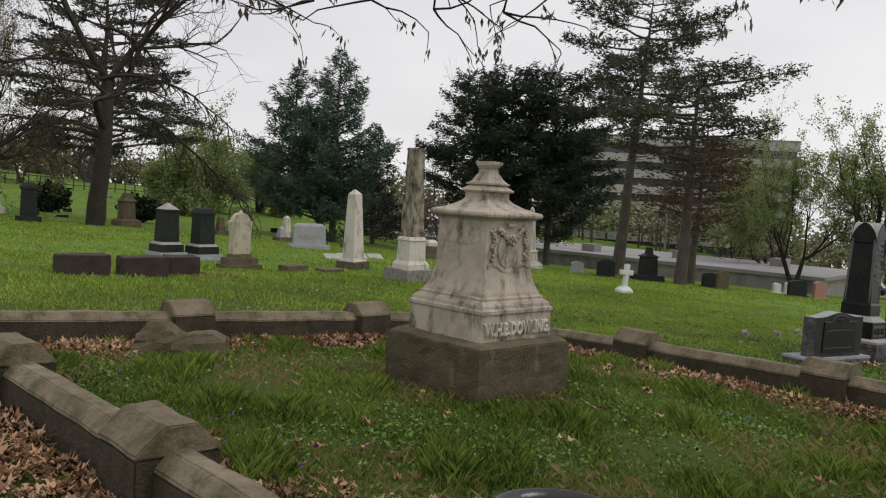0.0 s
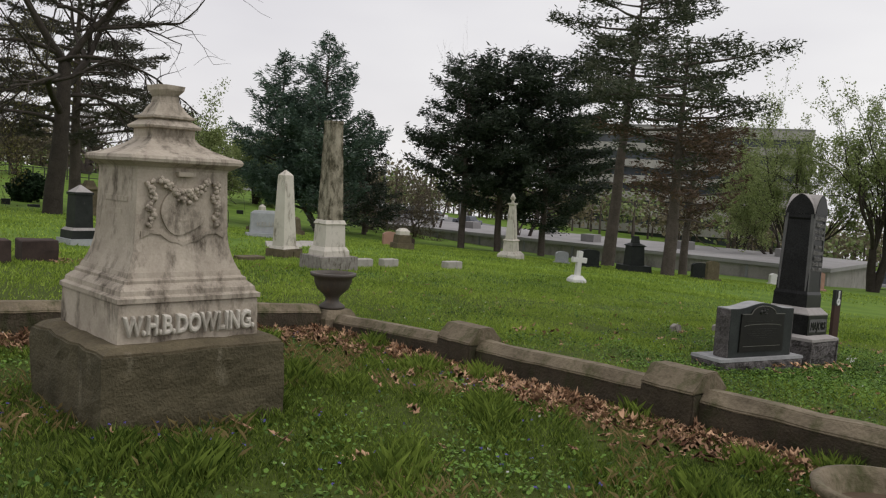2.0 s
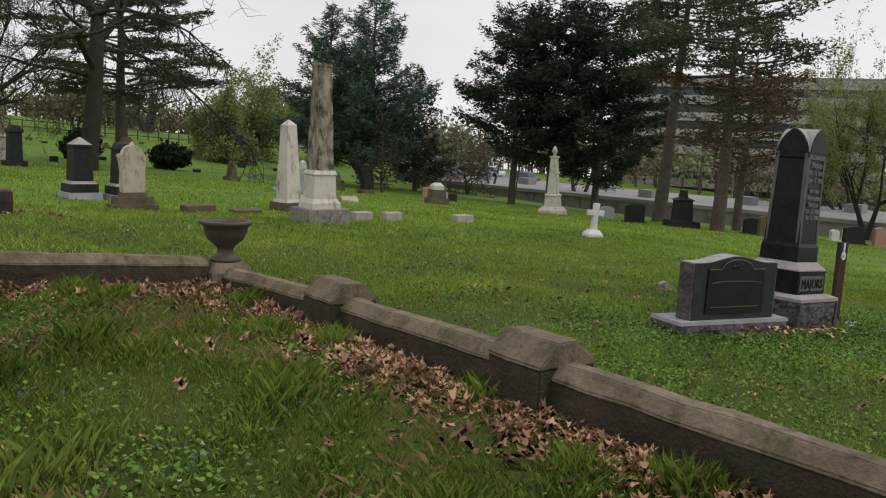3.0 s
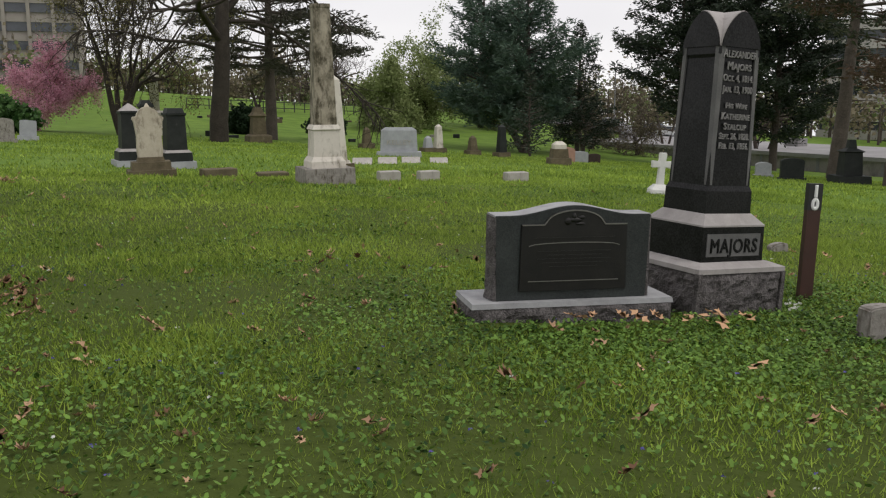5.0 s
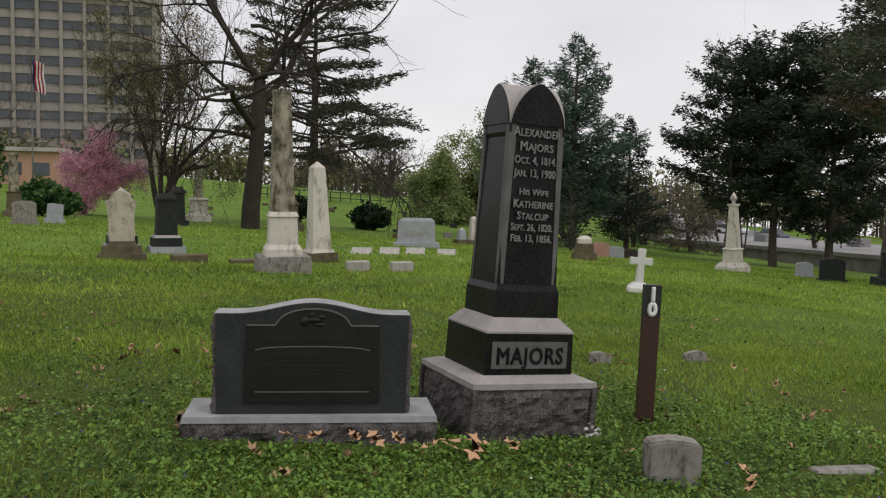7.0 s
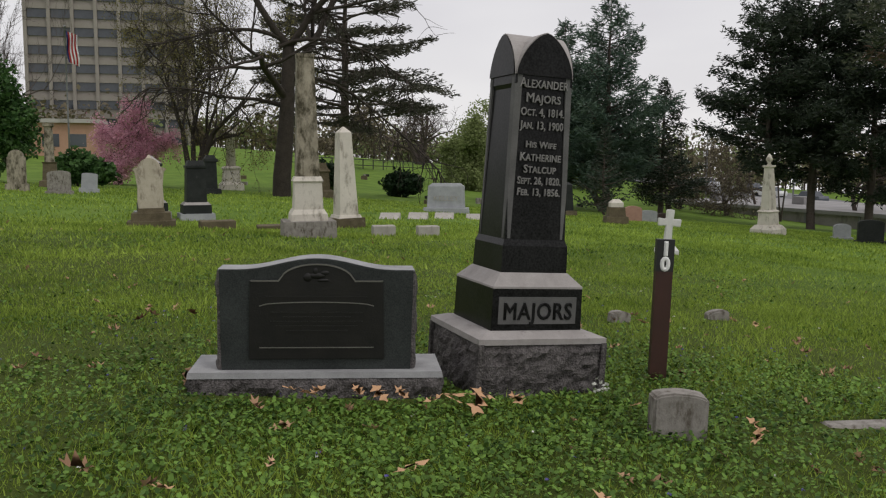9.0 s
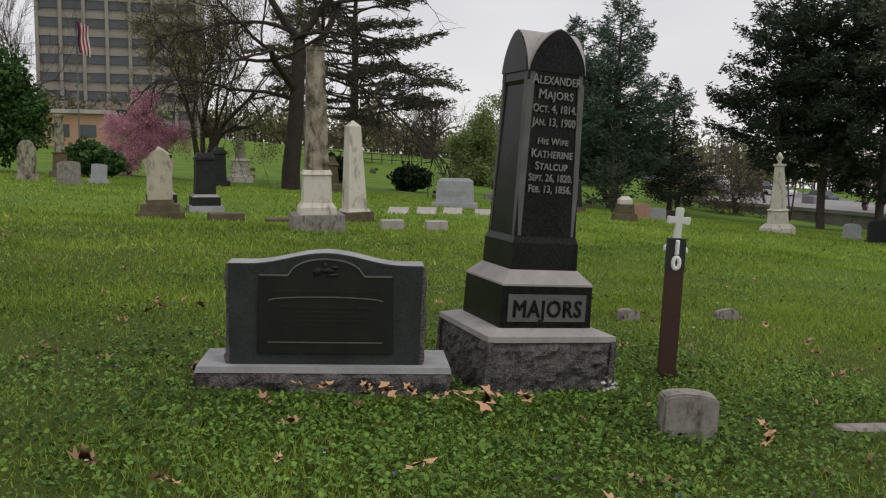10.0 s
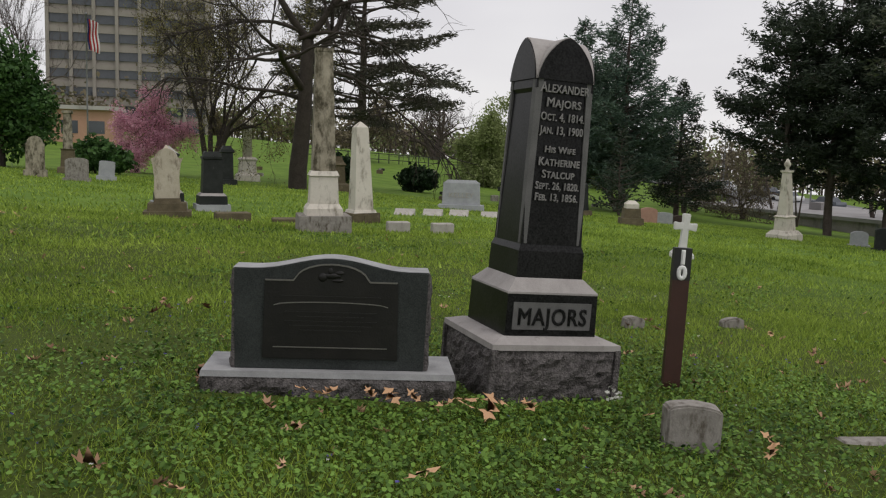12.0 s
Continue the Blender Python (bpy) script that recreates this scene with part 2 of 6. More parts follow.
STEEL_DARK = surface("dark_fence_paint", (0.02, 0.02, 0.02), (0.045, 0.045, 0.045), None, 20, 3.0, rough=0.5, bump=0.0)
STEEL = surface("grey_pole", (0.14, 0.14, 0.15), (0.24, 0.24, 0.25), None, 20, 3.0, rough=0.5, bump=0.0)
CARPAINT = [surface("car_paint", c, tuple(min(1, v * 1.2) for v in c), None, 5, 0.5, rough=0.25, bump=0.0) for c in ((0.5, 0.5, 0.52), (0.03, 0.03, 0.035), (0.65, 0.65, 0.65), (0.1, 0.11, 0.13))]
RUBBER = surface("tyre_rubber", (0.012, 0.012, 0.012), (0.025, 0.025, 0.025), None, 20, 3.0, bump=0.1)


# ---- mesh helpers ----
def mesh_from(name, verts, faces, material, smooth=False):
    """A mesh from numpy arrays: verts (n, 3), faces (m, k)."""
    verts, faces = np.asarray(verts, dtype=np.float32), np.asarray(faces, dtype=np.int32)
    me = bpy.data.meshes.new(name)
    k = faces.shape[1]
    me.vertices.add(len(verts))
    me.vertices.foreach_set("co", verts.ravel())
    me.loops.add(faces.size)
    me.loops.foreach_set("vertex_index", faces.ravel())
    me.polygons.add(len(faces))
    me.polygons.foreach_set("loop_start", np.arange(len(faces), dtype=np.int32) * k)
    me.update(calc_edges=True)
    if smooth:
        me.polygons.foreach_set("use_smooth", np.ones(len(faces), dtype=bool))
    me.materials.append(material)
    return me


def part(name, bm, material, parent=None, label="", smooth=False):
    """Links a bmesh as one mesh object under parent."""
    me = bpy.data.meshes.new(name)
    bmesh.ops.recalc_face_normals(bm, faces=bm.faces)
    if smooth:
        for f in bm.faces:
            f.smooth = True
    bm.to_mesh(me)
    bm.free()
    me.materials.append(material)
    ob = new(name, me)
    ob.parent = parent
    return tagged(ob, label)


def thing(name, m, label, category, group="", kind=""):
    ob = new(name)
    ob.empty_display_size = 0.2
    ob.matrix_basis = m
    return tagged(ob, label, category, group, kind)


def rings(levels, bevel=0.0, wob=0.0, seed=0):
    """A stack of rectangular rings: (z, half x, half y), capped."""
    bm = bmesh.new()
    rnd = random.Random(seed)
    rows = []
    for z, hx, hy in levels:
        rows.append([bm.verts.new((sx * hx + rnd.uniform(-wob, wob), sy * hy + rnd.uniform(-wob, wob), z)) for sx, sy in ((-1, -1), (1, -1), (1, 1), (-1, 1))])
    for a, b in zip(rows, rows[1:]):
        for i in range(4):
            bm.faces.new((a[i], a[(i + 1) % 4], b[(i + 1) % 4], b[i]))
    bm.faces.new(rows[0][::-1])
    bm.faces.new(rows[-1])
    if bevel:
        bmesh.ops.bevel(bm, geom=[e for e in bm.edges if e.calc_face_angle(0) > 0.5], offset=bevel, segments=2, affect="EDGES", clamp_overlap=True)
    return bm


def prism(outline, y0, y1, bevel=0.0):
    """An outline in (x, z) drawn out along y."""
    bm = bmesh.new()
    a = [bm.verts.new((x, y0, z)) for x, z in outline]
    b = [bm.verts.new((x, y1, z)) for x, z in outline]
    k = len(outline)
    for i in range(k):
        bm.faces.new((a[i], a[(i + 1) % k], b[(i + 1) % k], b[i]))
    bm.faces.new(a)
    bm.faces.new(b[::-1])
    bmesh.ops.recalc_face_normals(bm, faces=bm.faces)
    if bevel:
        bmesh.ops.bevel(bm, geom=[e for e in bm.edges if e.calc_face_angle(0) > 0.5], offset=bevel, segments=2, affect="EDGES", clamp_overlap=True)
    return bm


def roughen(bm, cuts, amount, scale, keep=None, seed=0.0):
    """Cuts the mesh finer and pushes its points in and out like broken stone."""
    bmesh.ops.subdivide_edges(bm, edges=bm.edges[:], cuts=cuts, use_grid_fill=True)
    for v in bm.verts:
        k = 1.0 if keep is None else keep(v.co)
        n = noise.noise_vector((v.co + Vector((seed, seed * 2, 0))) * scale) + 0.5 * noise.noise_vector((v.co + Vector((seed, 3, seed))) * scale * 2.7)
        v.co += n * amount * k
    return bm


def rock_block(hx, hy, z0, z1, amount, cell=0.03, seed=0.0, margin=0.0):
    """A block whose four sides are split, chipped stone; the broken faces swell between straight arrises."""
    bm = bmesh.new()
    nz = max(4, int((z1 - z0) / cell))
    nx, ny = max(4, int(2 * hx / cell)), max(4, int(2 * hy / cell))
    ring = [(-hx + 2 * hx * i / nx, -hy, 0, -1) for i in range(nx)] + [(hx, -hy + 2 * hy * i / ny, 1, 0) for i in range(ny)]
    ring += [(hx - 2 * hx * i / nx, hy, 0, 1) for i in range(nx)] + [(-hx, hy - 2 * hy * i / ny, -1, 0) for i in range(ny)]
    rows = []
    for j in range(nz + 1):
        z = z0 + (z1 - z0) * j / nz
        row = []
        for x, y, ax, ay in ring:
            along, half = (y, hy) if ax else (x, hx)
            e = min(1.0, (half - abs(along)) / 0.06, (z1 - z) / 0.05 + 0.05)
            e = max(0.0, e - margin)
            p = Vector((x, y, z))
            q = p + Vector((seed, seed * 1.7, 0))
            big = noise.noise(q * 5.0) + 0.6 * noise.noise(Vector((q.x * 9, q.y * 9, q.z * 16)))
            chip = abs(noise.noise(q * 17.0)) + 0.5 * noise.noise(q * 34.0)
            d = amount * e * (0.55 + 0.75 * big - 0.55 * chip)
            row.append(bm.verts.new((x + ax * d, y + ay * d, z)))
        rows.append(row)
    k = len(ring)
    for a, b in zip(rows, rows[1:]):
        for i in range(k):
            bm.faces.new((a[i], a[(i + 1) % k], b[(i + 1) % k], b[i]))
    bm.faces.new(rows[-1])
    return bm


def lathe(profile, sides=24):
    """(radius, z) rows turned about z."""
    bm = bmesh.new()
    loops = [[bm.verts.new((r * math.cos(2 * math.pi * i / sides), r * math.sin(2 * math.pi * i / sides), z)) for i in range(sides)] for r, z in profile]
    for a, b in zip(loops, loops[1:]):
        for i in range(sides):
            bm.faces.new((a[i], a[(i + 1) % sides], b[(i + 1) % sides], b[i]))
    bm.faces.new(loops[0][::-1])
    bm.faces.new(loops[-1])
    return bm


def writing(text, size, deep, material, parent, m, name="inscription", width=None, space=1.0, bold=0.0004, caps=0.0):
    """Raised letters as a mesh of their own under parent, in the plane x (along), z (up) of m."""
    cu = bpy.data.curves.new(name, "FONT")
    cu.body, cu.size, cu.extrude, cu.align_x, cu.space_character = text, size, deep, "CENTER", space
    cu.resolution_u, cu.bevel_depth, cu.bevel_resolution = 3, bold, 0
    if caps:
        cu.small_caps_scale = caps
        for ch in cu.body_format:
            ch.use_small_caps = True
    tmp = new(name, cu)
    dg = bpy.context.evaluated_depsgraph_get()
    me = bpy.data.meshes.new_from_object(tmp.evaluated_get(dg))
    bpy.data.objects.remove(tmp)
    xs = [v.co.x for v in me.vertices]
    k = width / (max(xs) - min(xs)) if width else 1.0
    turn = m @ Matrix.Rotation(radians(90), 4, "X") @ Matrix.Diagonal((k, 1, 1, 1))
    # pieces that overlap along the line belong to one letter
    root = list(range(len(xs)))

    def top(i):
        while root[i] != i:
            root[i] = root[root[i]]
            i = root[i]
        return i

    for e in me.edges:
        root[top(e.vertices[0])] = top(e.vertices[1])
    spans = {}
    for i, x in enumerate(xs):
        lo, hi = spans.get(top(i), (x, x))
        spans[top(i)] = (min(lo, x), max(hi, x))
    letters, right = [], None
    for i, (lo, hi) in sorted(spans.items(), key=lambda q: q[1]):
        if right is not None and lo < right - 0.3 * (hi - lo):
            letters[-1].add(i)
        else:
            letters.append({i})
        right = max(hi, right) if right is not None else hi
    for group in letters:
        used = [i for i in range(len(xs)) if top(i) in group]
        index = {i: j for j, i in enumerate(used)}
        piece = bpy.data.meshes.new(name)
        piece.from_pydata([turn @ me.vertices[i].co for i in used], [], [[index[i] for i in p.vertices] for p in me.polygons if p.vertices[0] in index])
        piece.materials.append(material)
        new(name, piece).parent = parent
    bpy.data.meshes.remove(me)


def smooth01(v):
    v = min(max(v, 0.0), 1.0)
    return v * v * (3 - 2 * v)


def height(x, y):
    """The lie of the land: falls gently ahead, steeper past the trees, rises to a far hill."""
    r = -0.94 * x + 0.34 * y
    z = -0.0524 * y + 0.012 * min(x, 0) - 0.025 * max(0, y - 25) + 6 * smooth01((r - 75) / 100)
    z -= 0.17 * smooth01((y - 10.1) / 0.5) * smooth01((x + 18) / 8)
    z -= 0.25 * math.exp(-((x + 25.5) ** 2 + (y - 15.3) ** 2) / 30)
    return z

# ---- ground ----
def build_ground():
    near_x, near_y = np.linspace(-30, 6, 145), np.linspace(-4, 40, 177)
    xs = np.concatenate([-30 - np.geomspace(1, 2970, 60)[::-1], near_x, 6 + np.geomspace(1, 2970, 24)])
    ys = np.concatenate([-4 - np.geomspace(1, 2970, 24)[::-1], near_y, 40 + np.geomspace(1, 2970, 60)])
    verts = []
    for y in ys:
        for x in xs:
            z = height(x, y)
            if abs(x) < 80 and abs(y) < 80:
                z += 0.03 * noise.noise((x * 0.5, y * 0.5, 0)) + 0.012 * noise.noise((x * 2.1, y * 2.1, 5))
            verts.append((x, y, z))
    nx = len(xs)
    idx = np.arange(len(ys) * nx).reshape(len(ys), nx)
    faces = np.stack([idx[:-1, :-1], idx[:-1, 1:], idx[1:, 1:], idx[1:, :-1]], -1).reshape(-1, 4)
    tagged(new("ground", mesh_from("ground", verts, faces, LAWN, True)), "sloping mown cemetery lawn", "ground", kind="structure")


build_ground()

# ---- family plot: curbs and posts ----
PLOT = radians(-4.4)
U, V = Vector((math.cos(PLOT), math.sin(PLOT), 0)), Vector((-math.sin(PLOT), math.cos(PLOT), 0))
CORNER = Vector((-8.75, 10.45, 0))


def plot_point(a, b):
    """a steps of a panel along the plot's long side, b back from the far side."""
    return CORNER + U * (2.6 * a) - V * (2.6 * b)


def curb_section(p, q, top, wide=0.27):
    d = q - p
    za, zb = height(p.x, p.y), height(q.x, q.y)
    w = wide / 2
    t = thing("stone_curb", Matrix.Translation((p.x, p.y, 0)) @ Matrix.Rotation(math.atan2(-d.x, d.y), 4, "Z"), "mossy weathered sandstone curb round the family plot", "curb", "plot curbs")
    # side shade is put into the body's colour; the coping keeps the paler stone
    for nm, outline, mtl, lb in (("body", [(-w, -0.25), (w, -0.25), (w, top - 0.10), (-w, top - 0.10)], CURB_BODY, "damp stone side, toned darker to stand in for shade"),
                                 ("coping", [(-w - 0.004, top - 0.105), (w + 0.004, top - 0.105), (w + 0.004, top - 0.085), (w * 0.45, top), (-w * 0.45, top), (-w - 0.004, top - 0.085)], CURB, "worn chamfered top, paler than the shade-toned side")):
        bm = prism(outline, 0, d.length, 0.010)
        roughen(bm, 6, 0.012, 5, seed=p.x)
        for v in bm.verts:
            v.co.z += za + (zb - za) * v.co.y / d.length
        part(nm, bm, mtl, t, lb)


def curb_post(p, along, top, seed):
    w, l = 0.23, 0.25
    t = thing("curb_post", Matrix.Translation((p.x, p.y, height(p.x, p.y))) @ Matrix.Rotation(along, 4, "Z"), "weathered sandstone post with chamfered top between curbs", "curb post", "plot curb posts")
    # post sides take the same shade-toned colour, caps the paler stone
    part("body", roughen(prism([(-w, -0.3), (w, -0.3), (w, top - 0.155), (-w, top - 0.155)], -l, l, 0.012), 4, 0.010, 5, seed=seed), CURB_BODY, t, "damp stone side, toned darker to stand in for shade")
    part("cap", roughen(prism([(-w - 0.005, top - 0.16), (w + 0.005, top - 0.16), (w + 0.005, top - 0.14), (w * 0.40, top), (-w * 0.40, top), (-w - 0.005, top - 0.14)], -l - 0.005, l + 0.005, 0.012), 4, 0.010, 5, seed=seed), CURB, t, "worn chamfered cap, paler than the shade-toned side")


CURB_TOP, POST_TOP = 0.34, 0.47
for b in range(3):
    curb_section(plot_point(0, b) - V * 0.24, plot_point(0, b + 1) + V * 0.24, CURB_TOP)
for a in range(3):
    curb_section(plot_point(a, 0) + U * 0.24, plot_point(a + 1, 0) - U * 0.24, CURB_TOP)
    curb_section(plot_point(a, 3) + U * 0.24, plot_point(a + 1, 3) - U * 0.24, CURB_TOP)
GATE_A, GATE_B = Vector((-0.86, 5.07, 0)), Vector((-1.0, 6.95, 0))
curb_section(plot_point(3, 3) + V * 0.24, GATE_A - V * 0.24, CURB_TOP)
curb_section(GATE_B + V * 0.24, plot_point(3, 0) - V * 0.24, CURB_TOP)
for i, (p, along) in enumerate(((plot_point(0, 1), PLOT), (plot_point(0, 2), PLOT), (plot_point(0, 3), PLOT), (plot_point(1, 0), PLOT + math.pi / 2), (plot_point(2, 0), PLOT + math.pi / 2),
                                (plot_point(3, 0), PLOT + math.pi / 2), (plot_point(1, 3), PLOT + math.pi / 2), (plot_point(2, 3), PLOT + math.pi / 2), (plot_point(3, 3), PLOT + math.pi / 2))):
    curb_post(p, along, POST_TOP, i * 3.1)


def urn(p, size, material, label, drop=0.0, tall=1.0):
    """A planter urn on its square pedestal."""
    t = thing("planter_urn", Matrix.Translation((p.x, p.y, height(p.x, p.y) - drop)) @ Matrix.Rotation(PLOT, 4, "Z"), label, "urn", "plot urns")
    k = size
    part("pedestal", roughen(rings([(-0.3, 0.24, 0.24), (0.3, 0.24, 0.24), (0.36, 0.2, 0.2), (0.40, 0.17, 0.17)], 0.012), 2, 0.006, 6), CURB, t, "mossy sandstone pedestal")
    part("bowl", lathe([(r, 0.40 + (z - 0.40) * tall) for r, z in [(0.15 * k, 0.40), (0.15 * k, 0.43), (0.09 * k, 0.47), (0.075 * k, 0.51), (0.10 * k, 0.55), (0.18 * k, 0.62), (0.215 * k, 0.70), (0.22 * k, 0.75), (0.26 * k, 0.77),
                        (0.265 * k, 0.80), (0.235 * k, 0.805), (0.21 * k, 0.77), (0.19 * k, 0.69), (0.05 * k, 0.68)]], 28), material, t, smooth=True)
    part("soil", lathe([(r, 0.40 + (z - 0.40) * tall) for r, z in [(0.2 * k, 0.695), (0.19 * k, 0.72), (0.05 * k, 0.735)]], 16), SOIL, t, "dark soil")


urn(plot_point(0, 0), 1.1, IRON, "rusty dark cast iron urn on the curb corner pedestal", 0.0, 1.12)
urn(Vector((-1.74, 2.47, 0)), 1.0, IRON_GLOSS, "glossy black iron urn on a pedestal inside the near curb", 0.19)
urn(GATE_A, 1.0, CURB, "weathered stone planter urn beside the plot's opening", -0.02)
urn(GATE_B, 1.0, CURB, "weathered stone planter urn beside the plot's opening", 0.12)

def broken_stone():
    t = thing("broken_stone", Matrix.Translation((-8.05, 4.8, height(-8.05, 4.8))) @ Matrix.Rotation(0.9, 4, "Z"), "pair of rough weathered broken stones in the plot", "stone")
    part("lump", roughen(rings([(-0.1, 0.3, 0.22), (0.18, 0.27, 0.19), (0.27, 0.13, 0.11)], 0.05), 3, 0.05, 4, seed=4), LIME_DARK, t)
    b = part("lump", roughen(rings([(-0.1, 0.25, 0.24), (0.2, 0.22, 0.2), (0.36, 0.1, 0.09)], 0.05), 3, 0.06, 4, seed=9), LIME_DARK, t)
    b.location = (-0.42, 0.03, 0)


broken_stone()

# ---- the large monument in the plot ----
def plot_monument():
    t = thing("pedestal_monument", Matrix.Translation((-5.82, 6.63, -0.40)) @ Matrix.Rotation(radians(-2), 4, "Z"), "weathered carved limestone pedestal monument on a dark stone block", "monument")
    # upright faces are coloured darker than the top to hold their shade
    part("base_block", roughen(rings([(-0.2, 0.66, 0.66), (0.49, 0.65, 0.65)], 0.015), 8, 0.024, 4), BLOCK_BODY, t, "dark damp rough limestone block, sides toned darker for shade")
    part("block_top", roughen(rings([(0.475, 0.635, 0.635), (0.505, 0.635, 0.635), (0.54, 0.57, 0.57)], 0.012), 8, 0.02, 4), LIME_DARK, t, "paler broken-edged top of the block")
    part("plinth", roughen(rings([(0.53, 0.505, 0.505), (0.79, 0.50, 0.50), (0.80, 0.49, 0.49)], 0.008), 3, 0.003, 6), LIME, t)
    prof = [(0.80, 0.515), (0.83, 0.515), (0.845, 0.49), (0.875, 0.485), (0.90, 0.46), (0.915, 0.44), (0.935, 0.44), (0.95, 0.415), (0.985, 0.405)]
    part("moulding", rings([(z, h, h) for z, h in prof]), LIME, t)
    prof = [(0.985, 0.40)] + [(0.985 + 0.30 * i / 8, 0.335 + 0.065 * (1 - i / 8) ** 2.2) for i in range(1, 9)] + [(1.66, 0.325), (1.69, 0.335)]
    part("die", rings([(z, h, h) for z, h in prof]), LIME, t)
    prof = [(1.68, 0.34), (1.70, 0.37), (1.715, 0.40), (1.735, 0.405), (1.755, 0.395)] + [(1.755 + 0.135 * i / 7, 0.155 + 0.225 * (1 - i / 7) ** 1.7) for i in range(1, 8)]
    cap = part("cap", roughen(rings([(z, h, h) for z, h in prof]), 2, 0.003, 8), LIME, t)
    part("tier", rings([(1.89, 0.155, 0.155), (1.945, 0.155, 0.155), (1.95, 0.185, 0.185), (1.965, 0.19, 0.19), (2.01, 0.13, 0.13), (2.02, 0.155, 0.155), (2.035, 0.155, 0.155)], 0.004), LIME, t)
    part("finial", roughen(rings([(2.035, 0.14, 0.14), (2.06, 0.115, 0.115), (2.13, 0.075, 0.075), (2.17, 0.068, 0.068), (2.215, 0.095, 0.095), (2.25, 0.1, 0.1), (2.24, 0.05, 0.05)], 0.004), 2, 0.008, 9), LIME, t)
    writing("W.H.B.DOWLING.", 0.165, 0.022, MARBLE, t, Matrix.Translation((0.503, 0.0, 0.595)) @ Matrix.Rotation(radians(90), 4, "Z"), "letter", 0.95, 1.06, bold=0.011)
    # carved shield, garland and side drops on the two faces in view
    for yaw in (0, -90):
        m = Matrix.Rotation(radians(yaw), 4, "Z")
        full = yaw == 0
        if full:
            bm = bmesh.new()
            ring = []
            for i in range(40):
                a = 2 * math.pi * i / 40
                z = 0.135 * math.sin(a)
                if z < -0.05:
                    z -= 0.015 * math.cos(3 * a)
                ring.append((0.165 * math.cos(a), 1.39 + z * 1.15))
            front = [bm.verts.new((0.348, y, z)) for y, z in ring]
            back = [bm.verts.new((0.30, y * 1.04, z)) for y, z in ring]
            for i in range(40):
                bm.faces.new((back[i], back[(i + 1) % 40], front[(i + 1) % 40], front[i]))
            bm.faces.new(front)
            bm.transform(m)
            part("shield", bm, LIME, t, "rounded shield panel")
            bm = prism([(-0.30, -0.03), (-0.24, 0.005), (-0.17, -0.002), (-0.10, -0.05), (-0.04, -0.06), (0, -0.085), (0.04, -0.06), (0.10, -0.05), (0.17, -0.002), (0.24, 0.005), (0.30, -0.03),
                        (0.30, 0.02), (0.19, 0.03), (0.1, -0.02), (0, -0.05), (-0.1, -0.02), (-0.19, 0.03), (-0.30, 0.02)], -0.348, -0.30)
            bm.transform(m @ Matrix.Translation((0, 0, 1.235)) @ Matrix.Rotation(radians(90), 4, "Z"))
            part("scrollwork", bm, LIME, t)
            rnd = random.Random(3)
            bm = bmesh.new()
            for i in range(46):
                s = i / 45
                y = -0.17 + 0.34 * s
                z = 1.60 - 0.11 * math.sin(math.pi * s) + 0.0
                for _ in range(2):
                    mm = m @ Matrix.Translation((0.345 + rnd.uniform(0, 0.02), y + rnd.uniform(-0.012, 0.012), z + rnd.uniform(-0.03, 0.03) * (0.5 + math.sin(math.pi * s)))) @ Matrix.Diagonal((1, 1, 1, 1))
                    bmesh.ops.create_icosphere(bm, subdivisions=1, radius=rnd.uniform(0.012, 0.022), matrix=mm)
            part("garland", bm, LIME, t, "carved flower garland", True)
            for sy in (-1, 1):
                bm = bmesh.new()
                for i in range(34):
                    s = i / 33
                    mm = m @ Matrix.Translation((0.34 + rnd.uniform(0, 0.015), sy * (0.235 + 0.012 * math.sin(s * 14)) + rnd.uniform(-0.02, 0.02), 1.59 - 0.30 * s))
                    bmesh.ops.create_icosphere(bm, subdivisions=1, radius=rnd.uniform(0.013, 0.024), matrix=mm)
                part("festoon", bm, LIME, t, "carved hanging drop", True)
            bm = rings([(1.625, 0.06, 0.03), (1.655, 0.065, 0.035)], 0.005)
            bm.transform(m @ Matrix.Translation((0.34, 0, 0)) @ Matrix.Rotation(radians(90), 4, "Z"))
            part("bracket", bm, LIME, t)
            for k in range(3):
                bm = rings([(1.43 - 0.055 * k, 0.003, 0.10 - 0.02 * k), (1.442 - 0.055 * k, 0.003, 0.10 - 0.02 * k)])
                bm.transform(m @ Matrix.Translation((0.3475, 0, 0)))
                part("worn_line", bm, LIME, t, "illegible worn line of writing")
        else:
            for k, wide in enumerate((0.2, 0.11)):
                bm = rings([(1.44 - 0.09 * k, 0.004, wide), (1.475 - 0.09 * k, 0.004, wide)])
                bm.transform(m @ Matrix.Translation((0.333, 0, 0)))
                part("worn_line", bm, LIME, t, "illegible worn line of writing")


plot_monument()


